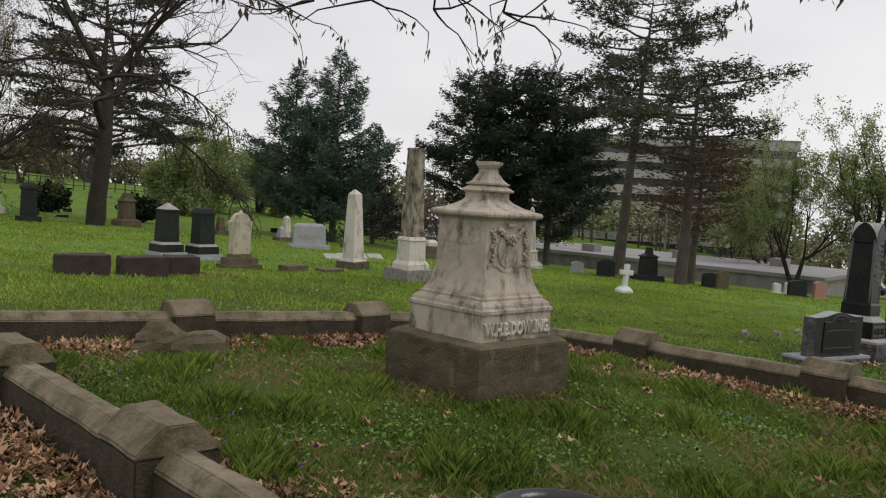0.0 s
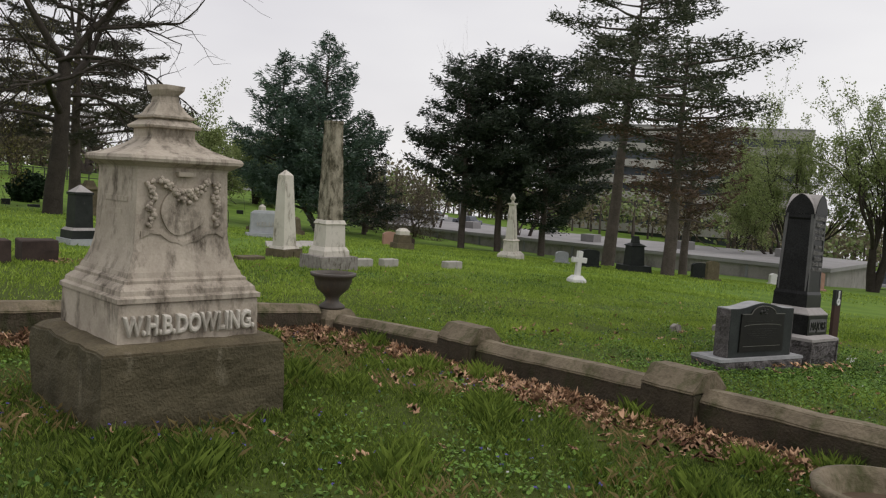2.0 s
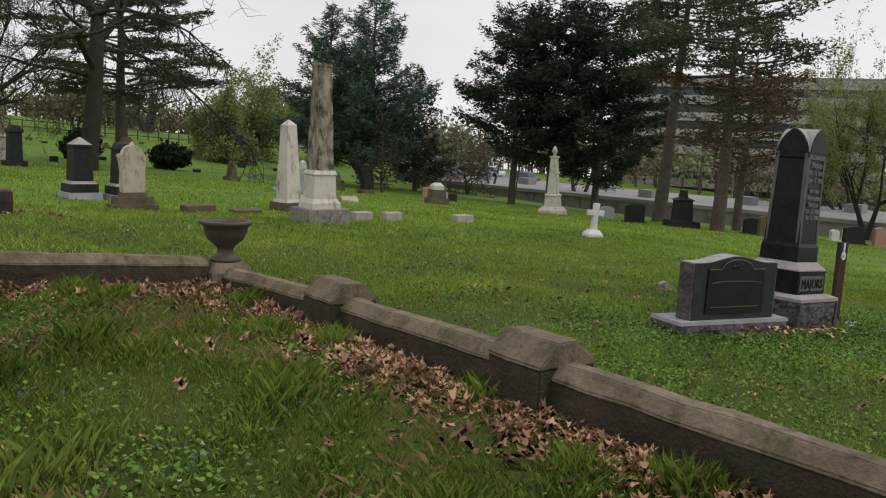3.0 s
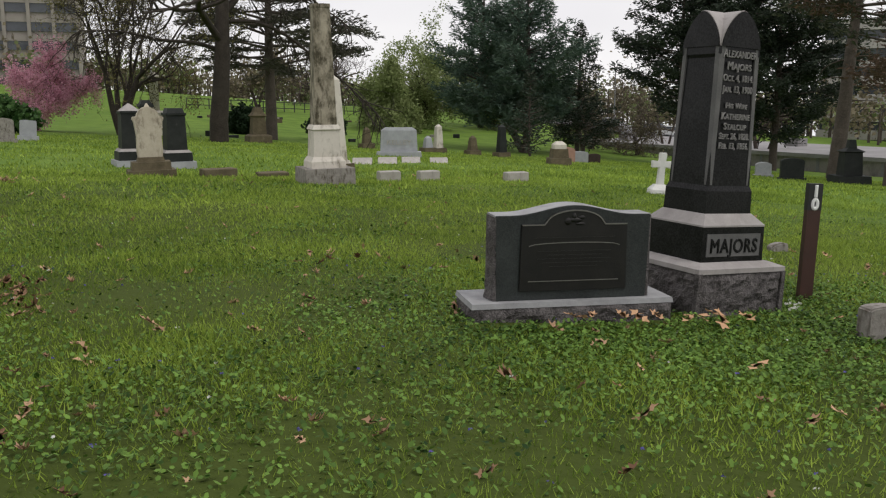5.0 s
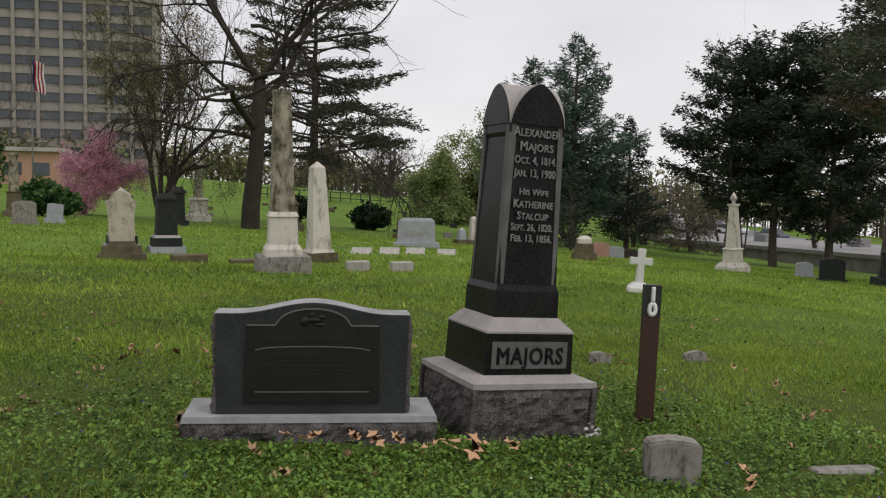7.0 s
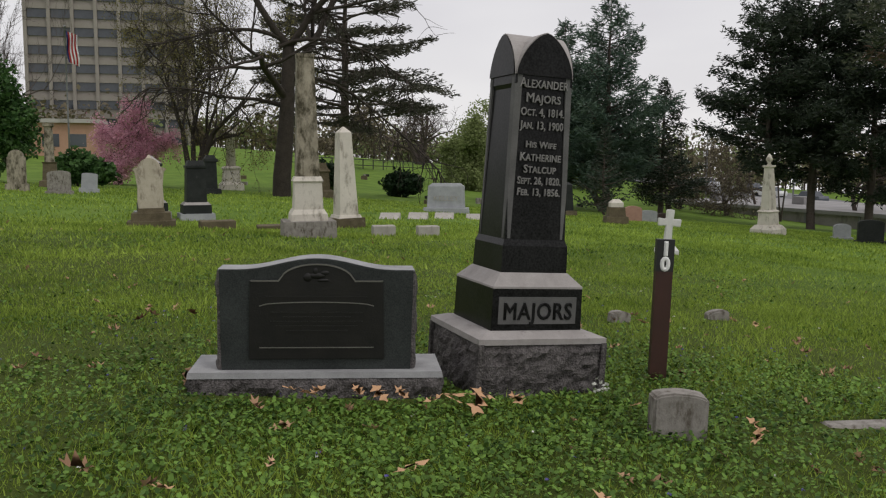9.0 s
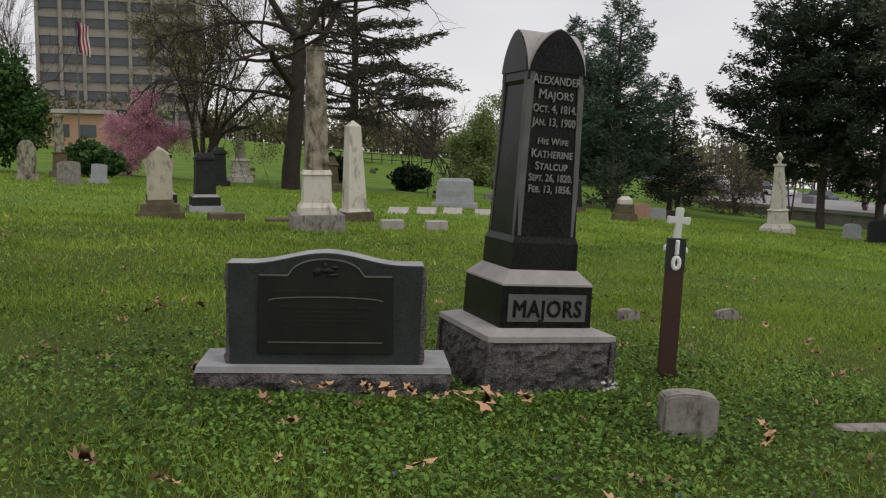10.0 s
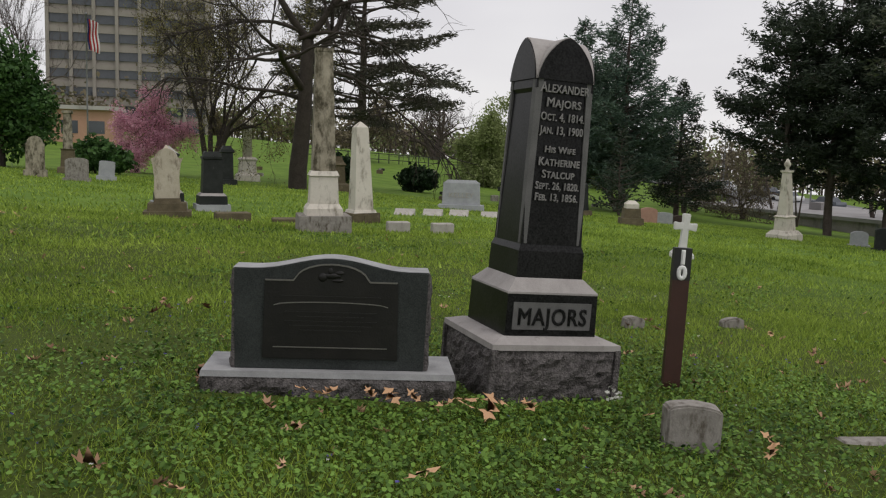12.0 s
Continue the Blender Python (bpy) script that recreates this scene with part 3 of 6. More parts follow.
# ---- the dark obelisk, its neighbour and the number post ----
def dark_obelisk():
    t = thing("dark_obelisk", Matrix.Translation((-5.51, 16.66, -1.02)) @ Matrix.Rotation(radians(-3.2), 4, "X"), "polished dark granite obelisk with arched faces on a rock-faced base", "monument")
    part("base", rock_block(0.465, 0.465, -0.2, 0.28, 0.05, seed=1.3), ROCKFACE, t, "rock-faced granite base")
    part("base_top", rings([(0.275, 0.487, 0.487), (0.315, 0.487, 0.487), (0.35, 0.385, 0.385)], 0.004), PALETOP, t, "pale hammered top slope")
    for sx in (-1, 1):
        for sy in (-1, 1):
            c = part("corner_margin", rings([(-0.2, 0.022, 0.022), (0.28, 0.022, 0.022)]), ROCKFACE, t)
            c.location = (sx * 0.47, sy * 0.47, 0)
    part("die", rings([(0.345, 0.35, 0.35), (0.645, 0.345, 0.345)], 0.004), BLACK, t)
    part("die_top", rings([(0.642, 0.347, 0.347), (0.656, 0.347, 0.347), (0.745, 0.262, 0.262)], 0.004), PALETOP, t, "pale bevelled top")
    frame_bm = rings([(0.395, 0.30, 0.006), (0.585, 0.30, 0.006)])
    frame_bm.transform(Matrix.Translation((0.349, 0.0, 0)) @ Matrix.Rotation(radians(90), 4, "Z"))
    part("name_panel", frame_bm, PANEL, t, "frosted sunk name panel")
    writing("MAJORS", 0.165, 0.003, BLACK, t, Matrix.Translation((0.356, 0.0, 0.43)) @ Matrix.Rotation(radians(90), 4, "Z"), "letter", 0.53, 1.1, bold=0.0045)
    # shaft: four faces narrowing upward, each ending in a pointed arch, crossed vaults between
    z0, z1, h0, h1 = 0.742, 2.09, 0.245, 0.213
    part("shaft", rings([(z0, h0 + 0.012, h0 + 0.012), (z0 + 0.19, h0 + 0.008, h0 + 0.008), (z0 + 0.235, h0 - 0.008, h0 - 0.008), (z1 - 0.06, h1 - 0.004, h1 - 0.004), (z1 - 0.03, h1 + 0.008, h1 + 0.008), (z1 + 0.05, h1 + 0.006, h1 + 0.006)], 0.003), BLACK, t)
    for k in range(4):
        sx, sy = ((1, 1), (1, -1), (-1, 1), (-1, -1))[k]
        bm = bmesh.new()
        lo, hi = h0 - 0.02, h1 - 0.015
        a = [bm.verts.new((sx * (lo + dx), sy * (lo + dy), z0 + 0.24)) for dx, dy in ((0.008, 0.008), (-0.03, 0.016), (-0.03, -0.03), (0.016, -0.03))]
        b = [bm.verts.new((sx * (hi + dx), sy * (hi + dy), z1 + 0.03)) for dx, dy in ((0.02, 0.02), (-0.03, 0.026), (-0.03, -0.03), (0.026, -0.03))]
        for i in range(4):
            bm.faces.new((a[i], a[(i + 1) % 4], b[(i + 1) % 4], b[i]))
        bm.faces.new(b)
        part("corner_band", bm, PANEL, t, "frosted corner band")
    arch = [(-(h1 + 0.005), 0), (h1 + 0.005, 0)]
    n = 20
    for i in range(n + 1):
        s = math.pi * i / n
        arch.append(((h1 + 0.005) * math.cos(s), 0.30 * (1 - abs(math.cos(s)) ** 1.5) ** 0.6))
    for yaw in (0, 90):
        bm = prism(arch[2:], -h1 - 0.010, h1 + 0.010)
        bm.transform(Matrix.Translation((0, 0, z1 + 0.03)) @ Matrix.Rotation(radians(yaw), 4, "Z"))
        part("vault", bm, PALETOP, t, "pale hammered vault", False)
        for side in (-1, 1):
            bm = prism([(x * 0.97, z * 0.975) for x, z in arch[2:]], -0.006, 0.006)
            bm.transform(Matrix.Rotation(radians(yaw), 4, "Z") @ Matrix.Translation((0, side * (h1 + 0.014), z1 + 0.03)))
            part("arch_face", bm, BLACK, t)
    lines = (("Alexander", 2.035, 0.375, 0.095), ("Majors", 1.935, 0.265, 0.092), ("Oct. 4, 1814.", 1.842, 0.335, 0.078), ("Jan. 13, 1900", 1.750, 0.335, 0.078), ("His Wife", 1.622, 0.235, 0.064),
             ("Katherine", 1.530, 0.315, 0.082), ("Stalcup", 1.446, 0.25, 0.078), ("Sept. 26, 1820.", 1.367, 0.335, 0.072), ("Feb. 13, 1856.", 1.288, 0.33, 0.072))
    for text, z, w, s in lines:
        x = h0 - 0.006 + (h1 - h0) * (z - z0 - 0.23) / (z1 - z0 - 0.23) + (0.012 if z < 1.9 else 0.014)
        lean = math.atan((h0 - h1) / (z1 - z0))
        writing(text, s, 0.006, LETTER, t, Matrix.Translation((x, 0.0, z)) @ Matrix.Rotation(radians(90), 4, "Z") @ Matrix.Rotation(lean, 4, "X"), "letter", w, 1.05, bold=0.0012, caps=0.82)


dark_obelisk()


def plaque_stone():
    yaw = math.atan2(-0.25, 0.97)
    t = thing("plaque_headstone", Matrix.Translation((-5.42, 15.18, -1.0)) @ Matrix.Rotation(yaw, 4, "Z") @ Matrix.Rotation(radians(-0.8), 4, "X"), "grey granite headstone with dark bronze plaque on rough base", "headstone")
    part("base", rock_block(0.258, 0.815, -0.2, 0.105, 0.05, seed=4.1), ROCKFACE, t, "rock-faced granite base").location.x = -0.07
    part("base_top", rings([(0.10, 0.268, 0.828), (0.14, 0.262, 0.82)], 0.004), PALER, t, "pale base top with sky light in its colour").location.x = -0.07
    top = [(-0.62, 0.14), (0.62, 0.14), (0.635, 0.80)]
    for i in range(1, 20):
        y = 0.635 - 1.27 * i / 20
        top.append((y, 0.80 + 0.075 * (0.5 + 0.5 * math.cos(math.pi * min(1, abs(y) / 0.5)))))
    top.append((-0.635, 0.80))
    bm = prism(top, -0.12, 0.12, 0.006)
    bm.transform(Matrix.Rotation(radians(90), 4, "Z"))
    part("slab", bm, DARKGREY, t)
    # pale top strip, sky light painted into its granite, and rough split ends
    strip = [(y, z + 0.004) for y, z in top[2:]] + [(y, z - 0.012) for y, z in top[2:]][::-1]
    bm = prism(strip, -0.112, 0.112)
    bm.transform(Matrix.Rotation(radians(90), 4, "Z"))
    part("top_strip", bm, PALER, t, "pale top with sky light in its colour")
    for s in (-1, 1):
        bm = rock_block(0.114, 0.014, 0.145, 0.79, 0.03, seed=s * 2.2)
        bm.transform(Matrix.Translation((0, s * 0.627, 0)))
        part("rock_edge", bm, ROCKFACE, t, "rough split edge")
    plate = [(-0.44, 0.215), (0.44, 0.215), (0.43, 0.735), (0.25, 0.735)]
    for i in range(13):
        a = math.pi * (0.06 + 0.88 * i / 12)
        plate.append((0.235 * math.cos(a), 0.74 + 0.105 * math.sin(a)))
    plate += [(-0.25, 0.735), (-0.43, 0.735)]
    bm = prism(plate, -0.014, 0.014, 0.004)
    bm.transform(Matrix.Translation((0.125, 0, 0)) @ Matrix.Rotation(radians(90), 4, "Z"))
    pl = part("plaque", bm, BRONZE, t, "dark bronze plaque with arched top")
    rim = plate[2:]
    outline = [(y, z) for y, z in rim] + [(y * 0.985, z - 0.009) for y, z in rim][::-1]
    bm = prism(outline, -0.004, 0.004)
    bm.transform(Matrix.Translation((0.141, 0, 0)) @ Matrix.Rotation(radians(90), 4, "Z"))
    part("rim", bm, BRONZE_EDGE, pl, "worn bright rim")
    for z, w, bow in ((0.295, 0.37, 0.0), (0.57, 0.37, 0.025)):
        pts = [(-w + 2 * w * i / 16, z + bow * (1 - (2 * i / 16 - 1) ** 2) ** 0.5) for i in range(17)]
        bm = prism(pts + [(y, zz - 0.006) for y, zz in pts[::-1]], -0.004, 0.004)
        bm.transform(Matrix.Translation((0.141, 0, 0)) @ Matrix.Rotation(radians(90), 4, "Z"))
        part("moulded_line", bm, BRONZE_EDGE, pl)
    for k, (z, w) in enumerate(((0.62, 0.33), (0.515, 0.30), (0.485, 0.22), (0.455, 0.30), (0.425, 0.27), (0.395, 0.2))):
        bm = rings([(z, 0.003, w), (z + 0.012, 0.003, w)])
        bm.transform(Matrix.Translation((0.1395, 0, 0)))
        part("text_bar", bm, BRONZE, pl, "illegible raised line of writing")
    bm = bmesh.new()
    for y, z, sy, sz in ((0, 0.765, 0.06, 0.02), (0.05, 0.785, 0.03, 0.016), (-0.06, 0.755, 0.03, 0.03), (0.04, 0.735, 0.04, 0.012), (-0.01, 0.795, 0.018, 0.025)):
        bmesh.ops.create_icosphere(bm, subdivisions=2, radius=1.0, matrix=Matrix.Translation((0.139, y, z)) @ Matrix.Diagonal((0.008, sy, sz, 1)))
    part("relief", bm, BRONZE, pl, "worn raised relief", True)


plaque_stone()


def number_post():
    t = thing("number_post", Matrix.Translation((-5.36, 17.82, -1.08)) @ Matrix.Rotation(radians(-2.2), 4, "X") @ Matrix.Rotation(radians(-18), 4, "Z"), "brown wooden post with white number ten on black top", "marker post")
    part("post", rings([(-0.1, 0.03, 0.065), (0.76, 0.03, 0.065)], 0.004), BROWNPAINT, t)
    part("number_plate", rings([(0.755, 0.032, 0.067), (1.0, 0.032, 0.067)], 0.004), BLACKPAINT, t)
    for s, z in (("1", 0.882), ("0", 0.765)):
        writing(s, 0.14, 0.002, WHITEPAINT, t, Matrix.Translation((0.034, 0, z)) @ Matrix.Rotation(radians(90), 4, "Z"), "digit", bold=0.009)


number_post()


# ---- smaller stones ----
def at_ground(x, y, yaw=0.0, lean=0.0, sink=0.0):
    return Matrix.Translation((x, y, height(x, y) - sink)) @ Matrix.Rotation(radians(yaw), 4, "Z") @ Matrix.Rotation(radians(lean), 4, "X")


def tablet_outline(w, h, rise, shoulder=0.0):
    pts = [(-w, 0), (w, 0), (w, h)]
    if shoulder:
        pts += [(w - shoulder, h), (w - shoulder, h + 0.03)]
        w = w - shoulder
        h = h + 0.03
    for i in range(1, 12):
        a = math.pi * i / 12
        pts.append((w * math.cos(a), h + rise * math.sin(a)))
    pts.append((-w, h))
    if shoulder:
        pts += [(-w, h - 0.03), (-w - shoulder, h - 0.03)]
    return pts


def tablet(x, y, yaw, w, h, rise, thick, material, label, lean=0, shoulder=0.0, base=0.0, base_material=None, group="", bevel=0.012):
    """An upright slab facing +x before its turn, on a low base if given."""
    t = thing("headstone", at_ground(x, y, yaw, lean), label, "headstone", group)
    if base:
        part("base", roughen(rings([(-0.15, thick * 0.5 + 0.1, w + 0.1), (base, thick * 0.5 + 0.09, w + 0.09)], 0.012), 2, 0.008, 6, seed=x), base_material or material, t)
    bm = prism(tablet_outline(w, h, rise, shoulder), -thick / 2, thick / 2, bevel)
    bm.transform(Matrix.Translation((0, 0, base - (0.12 if not base else 0.0))) @ Matrix.Rotation(radians(90), 4, "Z"))
    part("slab", roughen(bm, 1, 0.005, 6, seed=y), material, t)
    return t


def block(x, y, yaw, hx, hy, h, material, label, category="grave marker", slope=0.0, rough=0.008, group="", name="grave_marker"):
    bm = rings([(-0.15, hx, hy), (h - 0.02, hx, hy), (h, hx - 0.02, hy - 0.02)], 0.008)
    if slope:
        for v in bm.verts:
            if v.co.z > 0:
                v.co.z += slope * v.co.x
    ob = part(name, roughen(bm, 2, rough, 5, seed=x * 1.3), material)
    ob.matrix_basis = at_ground(x, y, yaw)
    return tagged(ob, label, category, group)


def stack(name, x, y, yaw, pieces, label, lean=0.0, category="monument", drop=0.0):
    """A stepped monument: pieces are (part name, material, ring levels, label)."""
    t = thing(name, at_ground(x, y, yaw, lean, drop), label, category)
    for nm, material, levels, lb in pieces:
        part(nm, roughen(rings([(z, a, b) for z, a, b in levels], 0.008), 1, 0.005, 4, seed=x), material, t, lb)
    return t


# mottled obelisk
stack("obelisk", -18.4, 17.75, -6, [
    ("base", FOOTSTONE, [(-0.2, 0.56, 0.56), (0.36, 0.55, 0.55)], "grey stone base block"),
    ("plinth", MARBLE, [(0.36, 0.39, 0.39), (0.50, 0.385, 0.385), (0.60, 0.32, 0.32)], ""),
    ("die", MARBLE, [(0.60, 0.305, 0.305), (1.17, 0.285, 0.285), (1.20, 0.315, 0.315), (1.30, 0.27, 0.27)], "pale inscribed die"),
    ("shaft", MOTTLED, [(1.30, 0.245, 0.245), (3.78, 0.178, 0.178), (3.80, 0.19, 0.19), (3.87, 0.185, 0.185)], "lichen-blackened shaft")],
    "tall lichen-blackened marble obelisk on a stepped pale base", 0.5)
# white obelisk
stack("obelisk", -23.5, 19.85, 8, [
    ("base", LIME_DARK, [(-0.2, 0.42, 0.42), (0.28, 0.41, 0.41)], "brown stone base"),
    ("step", MARBLE, [(0.28, 0.34, 0.34), (0.36, 0.31, 0.31)], ""),
    ("shaft", MARBLE, [(0.36, 0.27, 0.27), (2.62, 0.17, 0.17), (2.78, 0.02, 0.02)], "")],
    "smooth white marble obelisk with pointed top", 1.5)
for d in (-0.16, 0.16):
    tablet(-22.95 + d * 0.2, 19.75 + d, -5, 0.1, 0.3, 0.06, 0.09, LIME_DARK, "small brown footstone leaning on the obelisk base", base=0.0)
# cream scalloped headstone
t = stack("pedestal_headstone", -22.65, 14.68, -4, [
    ("base", LIME_DARK, [(-0.2, 0.40, 0.58), (0.16, 0.40, 0.57)], "mossy lower step"),
    ("step", LIME_DARK, [(0.16, 0.31, 0.47), (0.36, 0.30, 0.46)], "mossy upper step"),
    ("foot", LIME_DARK, [(0.36, 0.2, 0.33), (0.47, 0.18, 0.30)], "stained foot of the slab")], "cream marble headstone with arched top on a mossy stepped base", 1.0, "headstone")
bm = prism([(-0.29, 0.46), (0.29, 0.46), (0.31, 0.62), (0.295, 1.0), (0.34, 1.36), (0.37, 1.38), (0.37, 1.46), (0.27, 1.47), (0.25, 1.54), (0.18, 1.64), (0.09, 1.69), (0, 1.71),
            (-0.09, 1.69), (-0.18, 1.64), (-0.25, 1.54), (-0.27, 1.47), (-0.37, 1.46), (-0.37, 1.38), (-0.34, 1.36), (-0.295, 1.0), (-0.31, 0.62)], -0.14, 0.14, 0.015)
bm.transform(Matrix.Rotation(radians(90), 4, "Z"))
part("slab", bm, CREAM, t, "stained cream slab")
part("peak", rings([(1.63, 0.10, 0.10), (1.79, 0.015, 0.015)]), CREAM, t)
for (x, y, top) in ((-27.4, 14.85, "peak"), (-27.2, 16.1, "flat")):
    t = stack("dark_pedestal", x, y, 3, [
        ("base", GREY, [(-0.2, 0.52, 0.52), (0.2, 0.5, 0.5)], "grey stone base"),
        ("plinth", SLATE, [(0.2, 0.42, 0.42), (0.46, 0.41, 0.41)], ""),
        ("band", PALETOP, [(0.46, 0.4, 0.4), (0.54, 0.33, 0.33)], "pale sloped band"),
        ("die", SLATE, [(0.54, 0.3, 0.3), (1.55, 0.27, 0.27), (1.57, 0.3, 0.3), (1.64, 0.3, 0.3)], ""),
        ("top", PALETOP if top == "peak" else SLATE, [(1.64, 0.28, 0.28), (1.86, 0.02, 0.02)] if top == "peak" else [(1.64, 0.26, 0.26), (1.78, 0.22, 0.22)], "")],
        "black stone pedestal monument with " + ("pale pointed cap" if top == "peak" else "flat dark cap"))
block(-22.0, 16.2, 5, 0.22, 0.42, 0.22, LIME_DARK, "low mossy stone step beside the dark pedestal", "grave marker")
block(-21.9, 17.55, -4, 0.24, 0.38, 0.13, LIME_DARK, "low rounded mossy grave marker")
block(-17.6, 7.7, -8, 0.25, 0.5, 0.42, REDSTONE, "low dark red rough granite marker", rough=0.02)
block(-17.7, 9.05, -8, 0.25, 0.48, 0.42, REDSTONE, "low dark red rough granite marker", rough=0.02)
block(-18.2, 10.25, -4, 0.25, 0.34, 0.44, REDSTONE, "low dark red rough granite marker", rough=0.03)
for x, y, w in ((-19.4, 19.73, 0.26), (-19.6, 20.9, 0.26), (-19.3, 23.3, 0.3)):
    block(x, y, -6, 0.15, w, 0.24, DULLWHITE, "low square white marble footstone", group="white footstones")
# grey family stone with tilted slabs
t = stack("family_headstone", -36.2, 27.55, -24, [
    ("base", GREY, [(-0.3, 0.4, 1.05), (0.22, 0.4, 1.0)], ""),
    ("slab", GREY, [(0.22, 0.22, 0.84), (1.18, 0.2, 0.8), (1.31, 0.15, 0.62)], "")], "large grey granite family headstone with rounded shoulders", 0, "headstone")
writing("KELLEY", 0.3, 0.012, DULLWHITE, t, Matrix.Translation((0.215, 0, 0.55)) @ Matrix.Rotation(radians(90), 4, "Z"), "letter", 1.1)
for x, y in ((-27.8, 22.4), (-28.4, 23.6), (-28.9, 24.75), (-29.5, 26.2)):
    block(x, y, -24, 0.30, 0.34, 0.10, DULLWHITE, "tilted pale grave tablet on the lawn", slope=-0.35, rough=0.004, group="tilted tablets")


def marble_cross():
    t = thing("marble_cross", at_ground(-15.7, 25.0, -25, -4), "white marble cross on a flared base", "cross")
    part("foot", rings([(-0.15, 0.2, 0.24), (0.1, 0.19, 0.23), (0.22, 0.1, 0.13)], 0.01), WHITE, t)
    arms = [(-0.085, 0.18), (0.085, 0.18), (0.07, 0.62), (0.235, 0.60), (0.245, 0.77), (0.075, 0.755), (0.085, 0.96), (-0.085, 0.96), (-0.075, 0.755), (-0.245, 0.77), (-0.235, 0.60), (-0.07, 0.62)]
    bm = prism(arms, -0.07, 0.07, 0.015)
    bm.transform(Matrix.Rotation(radians(90), 4, "Z"))
    part("cross", bm, WHITE, t)


marble_cross()
# finial obelisk
t = stack("obelisk", -34.7, 44.0, 10, [
    ("base", MARBLE, [(-0.3, 0.62, 0.62), (0.25, 0.6, 0.6), (0.45, 0.44, 0.44)], ""),
    ("die", MARBLE, [(0.45, 0.36, 0.36), (1.05, 0.33, 0.33), (1.12, 0.39, 0.39), (1.2, 0.29, 0.29)], ""),
    ("shaft", MARBLE, [(1.2, 0.265, 0.265), (3.25, 0.16, 0.16), (3.3, 0.22, 0.22), (3.38, 0.22, 0.22)], "")], "stained pale marble obelisk with ball finial", 2.0)
part("finial", lathe([(0.12, 3.38), (0.07, 3.5), (0.16, 3.62), (0.17, 3.7), (0.1, 3.82), (0.03, 3.95)], 14), MARBLE, t, smooth=True)
# white column on a base, dark pedestal, row at the far side
t = stack("column_monument", -64.5, 21.5, 0, [
    ("base", MARBLE, [(-0.3, 0.85, 0.85), (0.4, 0.8, 0.8), (0.6, 0.6, 0.6), (1.4, 0.55, 0.55), (1.55, 0.65, 0.65), (1.7, 0.5, 0.5)], "")], "white marble column monument on a square base")
part("column", lathe([(0.34, 1.7), (0.30, 3.9), (0.4, 4.0), (0.4, 4.15), (0.2, 4.2), (0.16, 4.35)], 16), MARBLE, t, smooth=True)
stack("dark_pedestal", -49.7, 18.65, 4, [
    ("base", SLATE, [(-0.2, 0.52, 0.52), (0.3, 0.5, 0.5)], ""), ("die", SLATE, [(0.3, 0.33, 0.33), (1.75, 0.3, 0.3), (1.8, 0.37, 0.37), (1.95, 0.35, 0.35)], ""), ("top", SLATE, [(1.95, 0.3, 0.3), (2.15, 0.2, 0.2)], "")], "dark stone pedestal monument beneath the bare tree")
t = stack("pillar_monument", -50.5, 10.5, 0, [
    ("base", LIME_DARK, [(-0.2, 0.55, 0.55), (0.35, 0.5, 0.5), (0.4, 0.36, 0.36), (1.25, 0.32, 0.32), (1.33, 0.38, 0.38)], ""), ("shaft", MOTTLED, [(1.33, 0.24, 0.24), (3.15, 0.19, 0.19), (3.2, 0.27, 0.27), (3.35, 0.27, 0.27)], "")], "tall brown sandstone pillar monument with flat capital")
tablet(-40.0, 11.55, 0, 0.46, 0.72, 0.14, 0.3, FOOTSTONE, "rounded granite headstone with dark polished face", base=0.12)
tablet(-43.4, 12.6, 0, 0.35, 0.65, 0.05, 0.2, GREY, "small grey slanted headstone", lean=-4, base=0.2)
tablet(-42.0, 9.75, 0, 0.38, 1.15, 0.3, 0.25, MOTTLED, "scroll-topped brown sandstone headstone", shoulder=0.06, base=0.3)
stack("pedestal_headstone", -35.5, 35.8, -20, [
    ("base", LIME_DARK, [(-0.3, 0.55, 0.55), (0.35, 0.5, 0.5)], ""), ("die", LIME_DARK, [(0.35, 0.4, 0.4), (0.8, 0.36, 0.36)], ""), ("top", MARBLE, [(0.8, 0.3, 0.3), (1.0, 0.3, 0.3), (1.15, 0.15, 0.15)], "")], "stepped brown stone pedestal with pale rounded top", 0, "headstone")
tablet(-43, 41.5, -20, 0.5, 0.8, 0.2, 0.3, PINKSTONE, "small pink granite headstone at the lawn's far edge", base=0.0)
tablet(-44, 43.2, -20, 0.5, 0.7, 0.1, 0.3, GREY, "small grey granite headstone at the lawn's far edge", base=0.0)
tablet(-45, 45.0, -20, 0.4, 0.6, 0.1, 0.3, REDSTONE, "small dark headstone at the lawn's far edge", base=0.0)
# footstones near the dark obelisk
tablet(-3.97, 17.02, -22, 0.16, 0.36, 0.04, 0.16, FOOTSTONE, "small weathered grey footstone with rounded top", lean=-2, bevel=0.02)
tablet(-8.1, 17.75, 0, 0.11, 0.22, 0.05, 0.13, FOOTSTONE, "small pale square-topped footstone", bevel=0.02)
tablet(-8.0, 19.1, 10, 0.12, 0.2, 0.04, 0.13, FOOTSTONE, "small pale leaning footstone", lean=-8, bevel=0.02)
tablet(-8.05, 20.45, -10, 0.13, 0.19, 0.05, 0.14, FOOTSTONE, "small pale footstone in the grass", lean=6, bevel=0.02)
block(-3.95, 18.4, -15, 0.07, 0.24, 0.025, FOOTSTONE, "flat pale stone marker set in the grass", rough=0.003)
